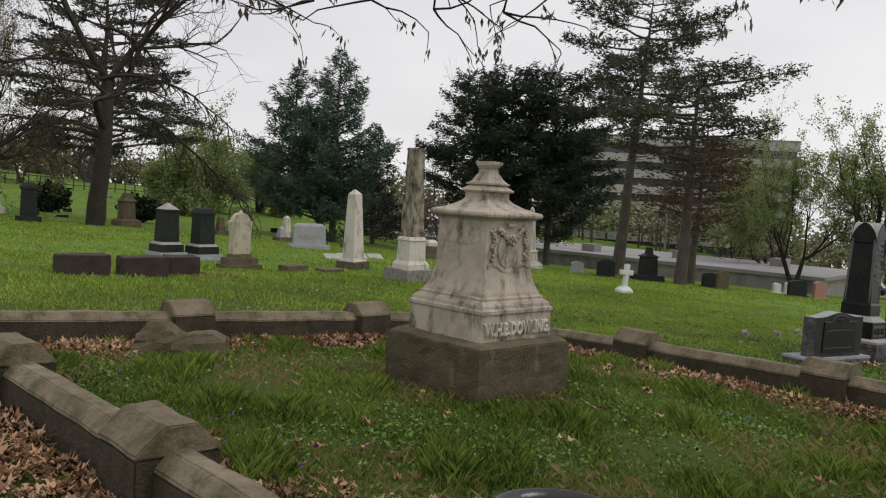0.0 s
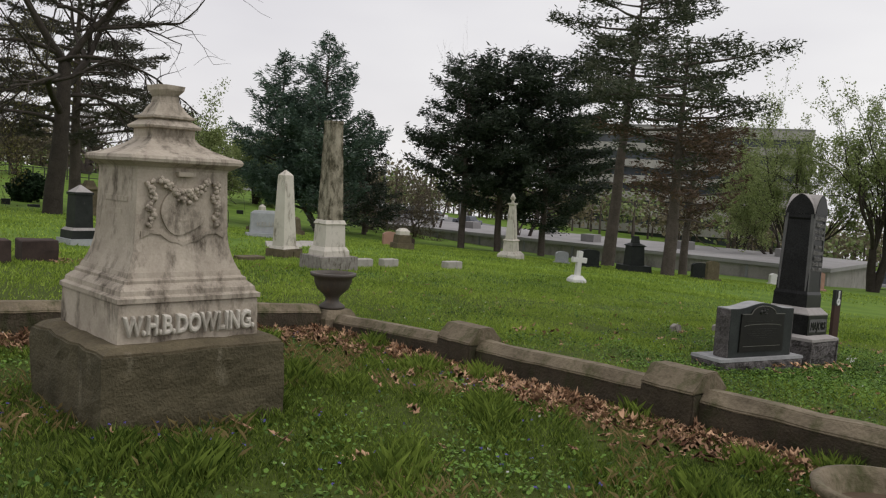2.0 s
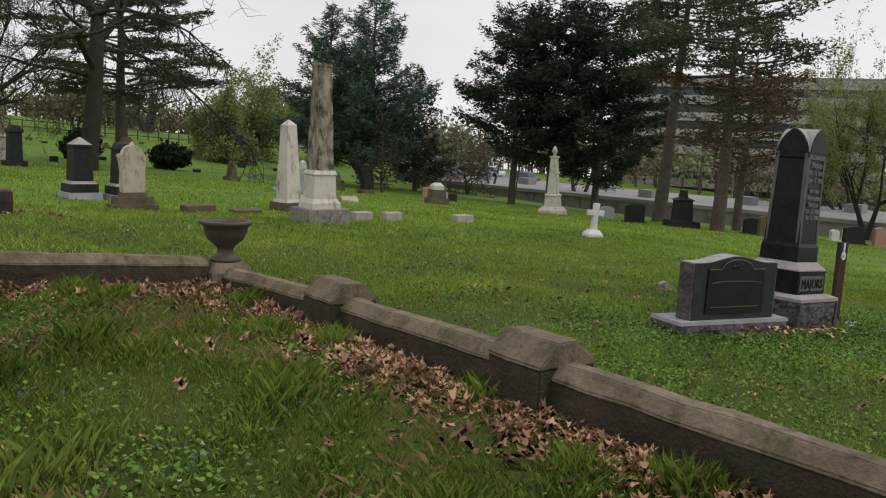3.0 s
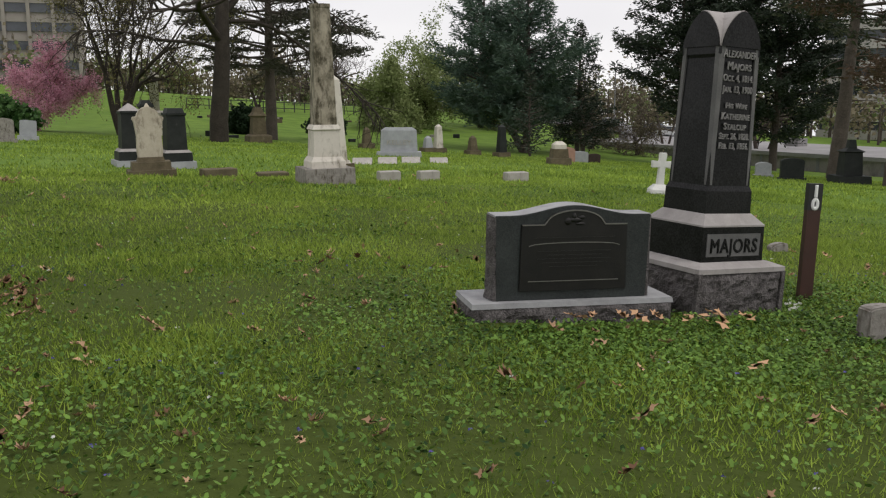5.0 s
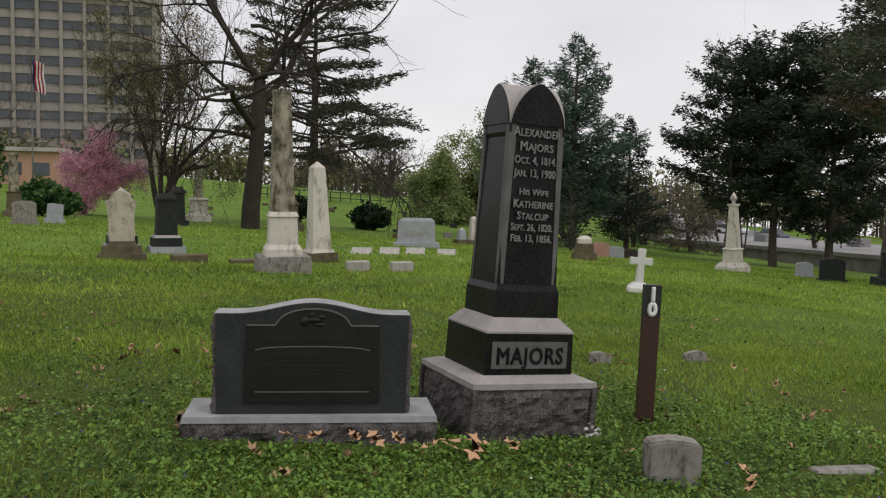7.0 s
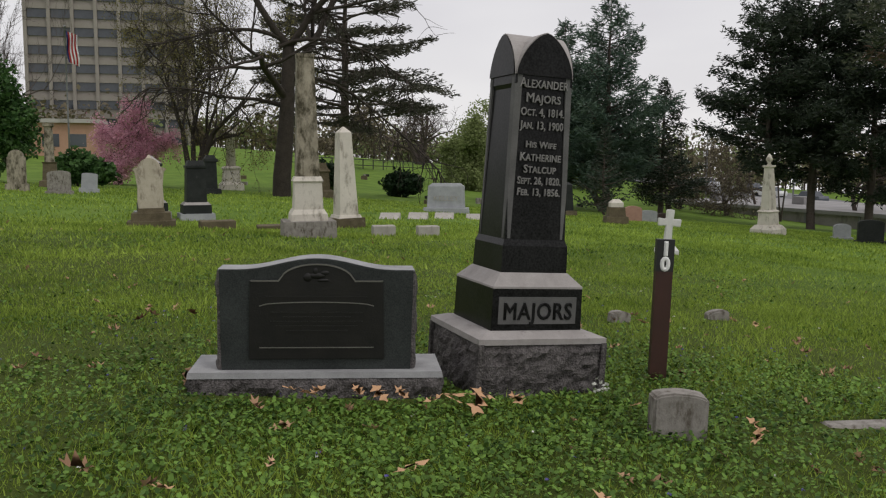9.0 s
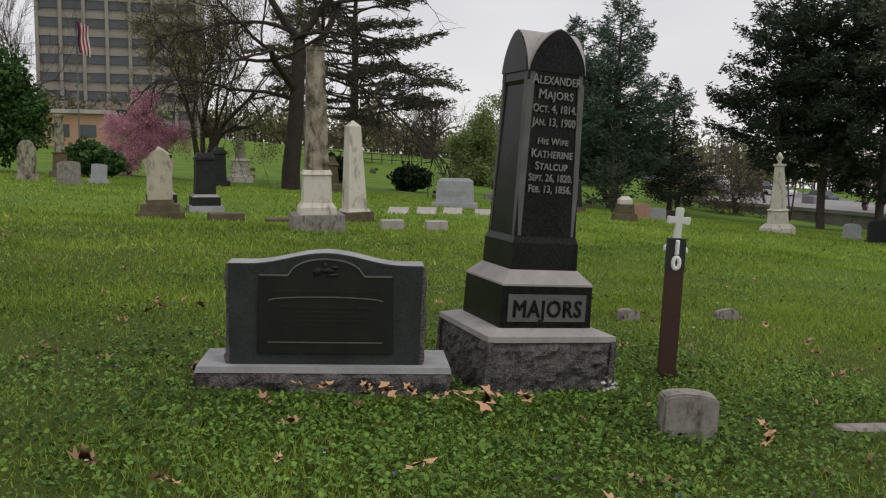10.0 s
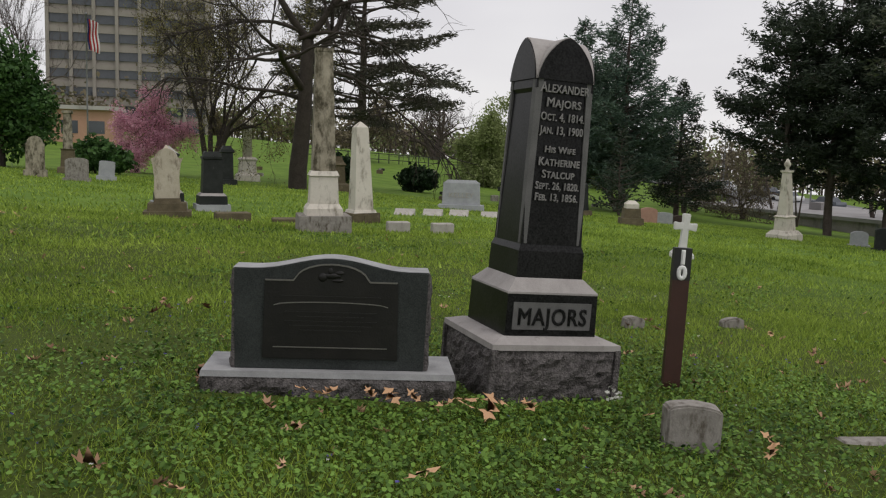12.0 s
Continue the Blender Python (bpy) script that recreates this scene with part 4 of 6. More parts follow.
for x, y, w, h, mtl in ((-30.3, 46.0, 0.55, 0.95, SLATE), (-25.3, 49.8, 0.45, 0.8, SLATE), (-24.0, 48.9, 0.35, 1.0, LIME_DARK), (-33.5, 47.5, 0.4, 0.6, GREY), (-20.6, 55.0, 0.4, 1.0, PINKSTONE), (-21.6, 54.0, 0.6, 0.9, SLATE), (-23.2, 56.6, 0.25, 0.7, WHITE), (-24.4, 57.6, 0.25, 0.55, WHITE)):
    tablet(x, y, -35, w, h * 0.85, 0.15, 0.3, mtl, "small upright headstone at the lawn's far edge", base=0.1)
stack("dark_pedestal", -28.3, 47.6, -30, [("base", SLATE, [(-0.3, 0.8, 0.8), (0.4, 0.75, 0.75)], ""), ("die", SLATE, [(0.4, 0.45, 0.45), (1.5, 0.4, 0.4), (1.55, 0.5, 0.5), (1.7, 0.2, 0.2), (2.1, 0.15, 0.15)], "")], "dark pedestal monument with urn beneath the pines")
for x, y, h, mtl in ((-52, 37.5, 1.7, MARBLE), (-50, 39.0, 1.1, LIME_DARK), (-48, 40.0, 1.9, SLATE), (-50.5, 36.0, 0.9, GREY), (-53.5, 33.0, 1.2, LIME_DARK)):
    stack("small_obelisk", x, y, 0, [("base", LIME_DARK, [(-0.3, 0.45, 0.45), (0.3, 0.42, 0.42)], ""), ("shaft", mtl, [(0.3, 0.26, 0.26), (h, 0.18, 0.18), (h + 0.15, 0.03, 0.03)], "")], "small far obelisk in front of the spruces", 0, "monument")
stack("urn_monument", -52.0, 25.4, 0, [("base", LIME_DARK, [(-0.3, 0.7, 0.7), (0.4, 0.65, 0.65), (0.5, 0.5, 0.5)], ""), ("die", LIME_DARK, [(0.5, 0.42, 0.42), (1.5, 0.36, 0.36), (1.6, 0.45, 0.45), (1.8, 0.3, 0.3), (2.1, 0.2, 0.2)], "")], "brown sandstone urn monument beside the big tree")

# ---- trees ----
class Wood:
    """Collects tubes (trunk, limbs, twigs) into one mesh."""

    def __init__(self, seed):
        self.v, self.f, self.r, self.n = [], [], [], 0
        self.rnd = np.random.RandomState(seed)
        self.tips = []
        self.thin = 0.016

    def tube(self, pts, radii, sides=5):
        pts = np.asarray(pts, dtype=float)
        k = len(pts)
        d = np.gradient(pts, axis=0)
        d /= np.linalg.norm(d, axis=1)[:, None] + 1e-9
        ref = np.where(np.abs(d[:, 2:3]) > 0.9, np.array([[1.0, 0, 0]]), np.array([[0, 0, 1.0]]))
        a = np.cross(d, ref)
        a /= np.linalg.norm(a, axis=1)[:, None] + 1e-9
        b = np.cross(d, a)
        ang = np.arange(sides) * 2 * math.pi / sides
        ring = pts[:, None] + np.asarray(radii)[:, None, None] * (a[:, None] * np.cos(ang)[None, :, None] + b[:, None] * np.sin(ang)[None, :, None])
        self.v.append(ring.reshape(-1, 3))
        self.r.append(float(np.max(radii)))
        idx = self.n + np.arange(k * sides).reshape(k, sides)
        nxt = np.roll(idx, -1, axis=1)
        self.f.append(np.stack([idx[:-1], nxt[:-1], nxt[1:], idx[1:]], -1).reshape(-1, 4))
        self.n += k * sides

    def limb(self, p, d, length, r0, r1, wob=0.12, droop=0.0, steps=6, sides=5):
        """A wavering limb; returns its points."""
        p, d = np.array(p, dtype=float), np.array(d, dtype=float)
        d /= np.linalg.norm(d)
        pts = [p]
        for i in range(steps):
            d = d + self.rnd.normal(0, wob, 3) + np.array([0, 0, -droop / steps])
            d /= np.linalg.norm(d)
            p = p + d * length / steps
            pts.append(p)
        self.tube(pts, np.linspace(r0, r1, steps + 1), sides)
        return np.array(pts), d

    def branch(self, p, d, length, r, depth, kids, wob=0.14, droop=0.0, spread=0.8, shrink=0.68, up=0.0):
        """Recursive bare branching."""
        pts, end = self.limb(p, d, length, r, r * 0.45, wob, droop, 6 if depth > 1 else 4, 6 if depth > 2 else (4 if depth > 1 else 3))
        if depth == 0:
            self.tips.append(pts[-1])
            self.tips.append(pts[2])
            return
        n = kids[depth] if isinstance(kids, dict) else kids
        for i in range(n):
            s = self.rnd.uniform(0.3, 1.0) if i else 1.0
            q = pts[min(len(pts) - 1, int(s * (len(pts) - 1)))]
            dd = end + self.rnd.normal(0, spread, 3) + np.array([0, 0, up])
            self.branch(q, dd, length * shrink * self.rnd.uniform(0.7, 1.15), max(r * 0.55 * (1.15 - 0.4 * s), self.thin), depth - 1, kids, wob, droop, spread, shrink, up)

    def mesh(self, name, material, keep=None):
        if keep is None:
            return mesh_from(name, np.concatenate(self.v), np.concatenate(self.f), material, True)
        starts = np.cumsum([0] + [len(v) for v in self.v])
        vs, fs, n = [], [], 0
        for i in keep:
            vs.append(self.v[i])
            fs.append(self.f[i] - starts[i] + n)
            n += len(self.v[i])
        return mesh_from(name, np.concatenate(vs), np.concatenate(fs), material, True)


def leaf_cards(centres, size, rnd, flat=0.0, long=1.0, stretch=None):
    """Small four-cornered leaves or sprays at the centres, turned at random; flat 0..1 lays them level."""
    c = np.asarray(centres, dtype=float)
    n = len(c)
    a = rnd.normal(0, 1, (n, 3))
    if stretch is not None:
        a = stretch + rnd.normal(0, 0.35, (n, 3))
    a[:, 2] *= 1 - flat * 0.85
    a /= np.linalg.norm(a, axis=1)[:, None]
    b = rnd.normal(0, 1, (n, 3))
    b[:, 2] *= 1 - flat * 0.85
    b -= a * np.sum(a * b, axis=1)[:, None]
    b /= np.linalg.norm(b, axis=1)[:, None] + 1e-9
    s = size * rnd.uniform(0.55, 1.4, (n, 1))
    a, b = a * s * long * 0.5, b * s * 0.5
    v = np.stack([c - a, c - a * 0.1 + b, c + a, c - a * 0.1 - b], 1).reshape(-1, 3)
    return v, np.arange(4 * n).reshape(n, 4)


def tree(name, x, y, wood, bark, crowns, label, category="tree", kind=""):
    """crowns: (part name, verts, faces, material)."""
    t = thing(name, Matrix.Translation((x, y, height(x, y))), label, category, kind=kind)
    thick = max(wood.r) * 0.5
    stem = [i for i, r in enumerate(wood.r) if r >= thick]
    rest = [i for i, r in enumerate(wood.r) if r < thick]
    for nm, keep in (("trunk", stem), ("branchwork", rest)):
        if keep:
            o = new(nm, wood.mesh(nm, bark, keep))
            o.parent = t
    for nm, v, f, mtl in crowns:
        c = new(nm, mesh_from(nm, v, f, mtl))
        c.parent = t
    return t


def conifer(name, x, y, tall, seed, profile, boughs, label, materials, leaders=((0, 0, 1.0),), lean=(0, 0), r=0.4, rise=0.2, lift=0.15, twig=0.42, gap=0.34, needle=0.3, thin=0.16, fuzz=0.7, dens=7.0,
            sag=0.0, ragged=0.35, brown=None, bark=BARK_PINE, stubs=0, thick=0.10, inner=0.3, puff=0.14):
    """Needle tree: profile rows are (share of height, reach in metres); every bough is a flat spray of side twigs set with needle tufts."""
    w = Wood(seed)
    rnd = w.rnd
    ps, pr = [p[0] for p in profile], [p[1] for p in profile]
    heaps = [([], []) for _ in materials]
    for ox, oy, k in leaders:
        hgt = tall * k
        zz = np.linspace(-0.03, 1, 9)
        spine = np.stack([ox * np.clip(zz * 3, 0, 1) + lean[0] * hgt * zz + rnd.normal(0, 0.05, 9), oy * np.clip(zz * 3, 0, 1) + lean[1] * hgt * zz + rnd.normal(0, 0.05, 9), hgt * zz], 1)
        w.tube(spine, np.linspace(r * k, 0.03, 9), 9)
        count = int(boughs * k)
        for i in range(count):
            s = ps[0] + (1 - ps[0]) * (i + rnd.rand()) / count
            p = np.array([np.interp(s, zz, spine[:, j]) for j in range(3)])
            az = i * 2.39996 + rnd.normal(0, 0.35)
            reach = max(0.25, np.interp(s, ps, pr) * k * rnd.uniform(1 - ragged, 1 + ragged * 0.75))
            flat = np.array([math.cos(az), math.sin(az), 0.0])
            side = np.array([-math.sin(az), math.cos(az), 0.0])
            ri, li = rise + rnd.normal(0, 0.09), lift + rnd.normal(0, 0.06)
            u = np.linspace(0, 1, 7)
            wave = np.cumsum(rnd.normal(0, 0.03, 7)) * reach
            pts = p + flat * (u * reach)[:, None] + side * wave[:, None] + np.stack([0 * u, 0 * u, (ri * u + li * u * u - sag * u ** 1.5) * reach], 1)
            w.tube(pts, np.linspace(min(thick, 0.014 * reach + 0.02), 0.008, 7), 4)
            m = max(4, int(reach / gap))
            us = np.concatenate([inner + (1 - inner) * (np.arange(m) + rnd.rand(m)) / m] * 2)
            sg = np.repeat([1.0, -1.0], m)
            ln = twig * reach * (1.08 - us) ** 0.7 * rnd.uniform(0.4, 1.2, 2 * m) + 0.18
            base = np.stack([np.interp(us, u, pts[:, j]) for j in range(3)], 1)
            td = flat * rnd.uniform(0.45, 1.1, 2 * m)[:, None] + side * (sg * rnd.uniform(0.6, 1.0, 2 * m))[:, None] + np.stack([np.zeros(2 * m), np.zeros(2 * m), rnd.normal(0.08, 0.16, 2 * m)], 1)
            td /= np.linalg.norm(td, axis=1)[:, None]
            if reach > 1.5 and i % 2:
                for q in range(0, 2 * m, 3):
                    w.tube([base[q], base[q] + td[q] * ln[q]], [0.016, 0.005], 3)
            per = np.maximum(2, (ln * dens).astype(int))
            idx = np.repeat(np.arange(2 * m), per)
            v = rnd.rand(len(idx)) ** 0.75
            c = base[idx] + td[idx] * (ln[idx] * v)[:, None] + rnd.normal(0, 1, (len(idx), 3)) * np.array([0.08, 0.08, puff])
            d = td[idx] + rnd.normal(0, fuzz, (len(idx), 3)) * np.array([1, 1, 0.75])
            which = 1 if brown is not None and s < brown and rnd.rand() < 0.75 else 0
            heaps[which][0].append(c)
            heaps[which][1].append(d)
        for i in range(stubs):
            s = rnd.uniform(0.22, 0.6)
            p = np.array([np.interp(s, zz, spine[:, j]) for j in range(3)])
            w.limb(p, (*rnd.normal(0, 1, 2), rnd.uniform(-0.3, 0.3)), rnd.uniform(0.8, 3.0), 0.05, 0.01, 0.15, 0.3, 5, 4)
    crowns = []
    for (cs, ds), mtl in zip(heaps, materials):
        if cs:
            c, d = np.concatenate(cs), np.concatenate(ds)
            d /= np.linalg.norm(d, axis=1)[:, None]
            n = len(c)
            b = np.cross(d, rnd.normal(0, 1, (n, 3)))
            b /= np.linalg.norm(b, axis=1)[:, None] + 1e-9
            k = needle * rnd.uniform(0.6, 1.35, (n, 1))
            a, b = d * k * 0.5, b * k * thin
            v = np.stack([c - a, c - a * 0.05 + b, c + a, c - a * 0.05 - b], 1).reshape(-1, 3)
            crowns.append(("crown", v, np.arange(4 * n).reshape(n, 4), mtl))
    return tree(name, x, y, w, bark, crowns, label)


def bare_tree(x, y, tall, seed, stems, label, leaves=None, leaf_n=0, leaf_size=0.2, r=0.4, depth=4, kids=3, spread=0.55, up=0.25, droop=0.0, fork=0.3, bark=BARK, wob=0.12, extra=None, shrink=0.68, first=0.38, leaf_spread=0.6, name="deciduous_tree", fit=None, thin=0.016):
    w = Wood(seed)
    w.thin = thin
    rnd = w.rnd
    for i in range(stems):
        az = i * 6.283 / stems + rnd.rand()
        lean = 0.05 if stems == 1 else fork
        d = np.array([math.cos(az) * lean, math.sin(az) * lean, 1.0])
        pts, end = w.limb((0, 0, -0.3), d, tall * first, r, r * 0.62, 0.05, 0, 6, 9)
        for j in range(4 if stems == 1 else 3):
            dd = end + rnd.normal(0, spread, 3) + np.array([0, 0, up])
            w.branch(pts[-1 - (j > 1) * rnd.randint(0, 3)], dd, tall * 0.34 * rnd.uniform(0.8, 1.2), r * 0.42, depth, kids, wob, droop, spread, shrink, up)
    if extra:
        extra(w)
    if fit:
        tips = np.array(w.tips)
        k = np.array([fit[0] / np.percentile(np.hypot(tips[:, 0], tips[:, 1]), 95)] * 2 + [fit[1] / np.percentile(tips[:, 2], 98)])
        w.v = [v * k for v in w.v]
        w.tips = list(tips * k)
    crowns = []
    if leaves:
        tips = np.array(w.tips)
        c = tips[rnd.randint(0, len(tips), leaf_n)] + rnd.normal(0, leaf_spread, (leaf_n, 3))
        v, f = leaf_cards(c, leaf_size, rnd, 0.1, 1.4)
        crowns.append(("crown", v, f, leaves))
    return tree(name, x, y, w, bark, crowns, label)


# twin white pines, dark spruce beside them
conifer("conifer", -68.3, 54.8, 18.8, 11, [(0.10, 4.4), (0.2, 5.8), (0.5, 4.4), (0.78, 2.3), (0.93, 1.0), (1.0, 0.25)], 128, "tall dense blue-green pines grown together", (SPRUCE,), ((0, 0, 1.0), (-3.0, -2.9, 0.9)), r=0.38, rise=0.2, lift=0.24,
        twig=0.5, gap=0.40, needle=0.52, thin=0.095, dens=14.0, ragged=0.48, puff=0.2)
conifer("conifer", -70.3, 61.9, 12.5, 13, [(0.06, 3.4), (0.3, 3.4), (0.7, 2.0), (1.0, 0.2)], 100, "dark spruce beside the tall pines", (YEW,), r=0.28, rise=0.1, lift=0.1, needle=0.42, thin=0.12, dens=13.0, gap=0.42, puff=0.18, ragged=0.45)
conifer("conifer", -56.5, 47.5, 6.2, 12, [(0.05, 1.9), (0.3, 1.7), (0.7, 0.9), (1.0, 0.1)], 60, "young dark spruce before the tall ones", (YEW,), r=0.12, needle=0.3, thin=0.2, dens=7.0, gap=0.3, ragged=0.45)
# dense dark conifers over the wall
for x, y, tall, seed, prof, n in ((-57.2, 62.9, 17.4, 21, [(0.22, 2.6), (0.4, 4.2), (0.7, 4.4), (0.9, 3.2), (1.0, 1.4)], 74), (-52.0, 68.5, 18.4, 22, [(0.12, 3.6), (0.35, 5.4), (0.7, 5.4), (0.9, 4.2), (1.0, 1.8)], 100),
                                  (-55.0, 65.5, 18.4, 23, [(0.18, 3.0), (0.5, 4.8), (0.85, 4.2), (1.0, 1.8)], 84)):
    conifer("conifer", x, y, tall, seed, prof, n, "dense dark conifer beside the low wall", (YEW,), r=0.36, rise=0.14, lift=0.14, twig=0.5, gap=0.42, needle=0.46, thin=0.13, dens=16.0, ragged=0.5, puff=0.24)
# tall layered pines
conifer("pine_tree", -35.8, 55.9, 20.6, 31, [(0.50, 2.2), (0.64, 4.6), (0.84, 5.4), (0.95, 4.0), (1.0, 2.0)], 54, "tall pine with a leaning bare trunk and layered crown", (PINE,), lean=(0.05, 0.03), r=0.5, rise=0.04, lift=0.1, twig=0.46, gap=0.42,
        needle=0.36, thin=0.13, dens=16.0, stubs=16, inner=0.35, puff=0.2, ragged=0.5)
conifer("pine_tree", -26.2, 47.9, 13.4, 32, [(0.34, 2.4), (0.5, 3.6), (0.72, 4.6), (0.9, 4.2), (1.0, 2.0)], 60, "spreading pine with browned lower boughs", (PINE, PINE_BROWN), lean=(0.01, 0.0), r=0.42, rise=0.04, lift=0.08, twig=0.46, gap=0.42,
        needle=0.32, thin=0.13, dens=16.0, stubs=12, brown=0.62, inner=0.35, puff=0.18, ragged=0.5)
conifer("pine_tree", -29.0, 54.5, 11.0, 33, [(0.25, 3.2), (0.6, 4.0), (0.9, 2.4), (1.0, 1.0)], 40, "browned half-bare pine behind the tall ones", (PINE_BROWN,), lean=(0.02, 0.02), r=0.3, needle=0.34, thin=0.16, dens=7.0, gap=0.42, stubs=8)
# layered dark pine behind the big bare tree
conifer("pine_tree", -67.0, 30.6, 20.0, 41, [(0.24, 5.6), (0.34, 7.4), (0.6, 6.6), (0.85, 5.0), (0.96, 3.2), (1.0, 1.2)], 76, "dark cedar-like pine with level layered boughs", (CEDAR,), r=0.5, rise=0.14, lift=-0.06, twig=0.42, gap=0.40,
        needle=0.42, thin=0.12, fuzz=0.45, dens=11.0, ragged=0.5, inner=0.35, thick=0.13, puff=0.10)


def long_bough(w):
    """The long drooping bough on the big tree's side."""
    for side, z, ln, dr in ((1, 6.5, 11.0, 1.3), (1, 8.5, 8.0, 1.0), (-1, 5.2, 8.0, 0.5), (1, 11.5, 5.0, 1.8), (-1, 9.0, 7.0, 0.3)):
        pts, end = w.limb((0, 0, z), (0.25, side, 0.35), ln, 0.13, 0.03, 0.12, dr, 10, 6)
        for k in range(3, 11):
            for _ in range(3):
                w.branch(pts[k], end + w.rnd.normal(0, 0.7, 3) + np.array([0, 0, -0.3]), ln * 0.22, 0.045, 1, 4, 0.2, 0.4, 0.6, 0.6, 0)


bare_tree(-50.4, 22.7, 21, 51, 1, "big bare tree with a thick dark trunk and drooping bough", None, 0, 0.08, 0.56, 4, 4, 0.55, 0.25, extra=long_bough, first=0.42, leaf_spread=0.2, thin=0.016)
bare_tree(-60.5, 18.7, 17, 52, 4, "many-stemmed dark tree just coming into bud", BUDS, 30000, 0.075, 0.40, 5, {5: 3, 4: 4, 3: 3, 2: 3, 1: 3}, 0.62, 0.18, fork=0.42, leaf_spread=0.22, first=0.26, fit=(6.8, 15.5), thin=0.018)
bare_tree(-66, 13.9, 7.6, 53, 2, "small redbud tree in pink bloom", PINKFLOWER, 22000, 0.095, 0.13, 4, 4, 0.75, 0.12, fork=0.2, first=0.3, leaf_spread=0.18, name="redbud_tree", fit=(3.4, 5.4), thin=0.008)
bare_tree(-68, 12.6, 1.6, 54, 3, "small pink flowering shrub", PINKFLOWER, 1200, 0.10, 0.04, 2, 4, 0.9, 0.2, fork=0.5, first=0.3, leaf_spread=0.12, name="flowering_shrub", fit=(0.9, 1.3), thin=0.006)


def leaf_mass(name, x, y, blobs, n, size, material, seed, label, trunk=0.3, tall=3.0, category="tree"):
    """A dense leafy crown filled out from several lobes."""
    w = Wood(seed)
    rnd = w.rnd
    w.tube([(0, 0, -0.3), (0.1, 0, tall * 0.5), (0, 0.1, tall)], [trunk, trunk * 0.7, trunk * 0.3], 7)
    cs = []
    vol = sum(b[3] * b[4] for b in blobs)
    for bx, by, bz, br, bh in blobs:
        m = int(n * br * bh / vol)
        d = rnd.normal(0, 1, (m, 3))
        d /= np.linalg.norm(d, axis=1)[:, None]
        q = d * (rnd.rand(m, 1) ** 0.33)
        lump = np.array([0.75 + 0.45 * noise.noise((float(a) * 2.2 + bx, float(b) * 2.2, float(c) * 2.2)) for a, b, c in d])
        cs.append(np.array((bx, by, bz)) + q * lump[:, None] * np.array([br, br, bh]))
        w.limb((0, 0, tall * 0.6), (bx, by, max(bz - tall * 0.6, 0.3)), max(0.3, np.linalg.norm((bx, by, bz - tall * 0.6)) * 0.8), trunk * 0.3, 0.02, 0.08, 0, 5, 4)
    v, f = leaf_cards(np.concatenate(cs), size, rnd, 0.1, 1.4)
    return tree(name, x, y, w, BARK, [("crown", v, f, material)], label, category)


leaf_mass("evergreen_tree", -57, 6.4, [(0, 0, 4.4, 3.2, 4.2), (0.4, -2.2, 5.2, 3.4, 4.4), (0, 1.3, 3.0, 2.6, 3.2), (0.2, -2.8, 2.6, 3.0, 3.0)], 26000, 0.19, EVERGREEN, 61, "dense dark green broadleaf evergreen tree", 0.3, 4.0)
leaf_mass("evergreen_shrub", -56, 11.6, [(0, 0, 1.1, 1.6, 1.3), (0.3, 1.2, 0.8, 1.3, 1.0)], 3500, 0.22, EVERGREEN, 62, "dark green shrub behind the pillar monument", 0.1, 1.2, "shrub")
leaf_mass("round_shrub", -74.5, 37.4, [(0, 0, 1.2, 1.9, 1.5), (0.2, 0.8, 1.1, 1.6, 1.3)], 6000, 0.2, HEDGE, 63, "round clipped dark green shrub on the lawn", 0.12, 1.0, "shrub")
leaf_mass("round_shrub", -79.5, 31.8, [(0, 0, 1.3, 2.0, 1.7), (0.2, -0.6, 1.2, 1.7, 1.5)], 6000, 0.2, HEDGE, 64, "round clipped dark green shrub near the big tree", 0.12, 1.0, "shrub")
# fresh green willow-like trees
for x, y, rad, tall, seed in ((-101, 60, 6.0, 10.5, 71), (-94, 52, 4.5, 7.5, 72), (-104, 70, 5.0, 8.5, 73)):
    bare_tree(x, y, tall, seed, 2, "light green willow coming into leaf behind the lawn", SPRING, 26000, 0.2, 0.3, 3, 4, 0.7, 0.1, 0.5, fork=0.3, leaf_spread=0.45, first=0.25, fit=(rad, tall), thin=0.012)
# pale green trees beyond the wall
for x, y, rad, tall, seed in ((-32, 79, 6.2, 15.2, 74), (-24.5, 75.5, 6.2, 14.8, 75), (-40, 92, 5.5, 13.5, 76), (-18, 78, 6.0, 15.5, 77), (-47, 98, 6.0, 15.0, 78)):
    bare_tree(x, y, tall, seed, 2, "open-crowned tree with fresh pale green leaves", SPRING, 18000, 0.12, 0.34, 4, {4: 4, 3: 3, 2: 3, 1: 3}, 0.5, 0.3, fork=0.22, leaf_spread=0.2, first=0.22, fit=(rad, tall), thin=0.012)
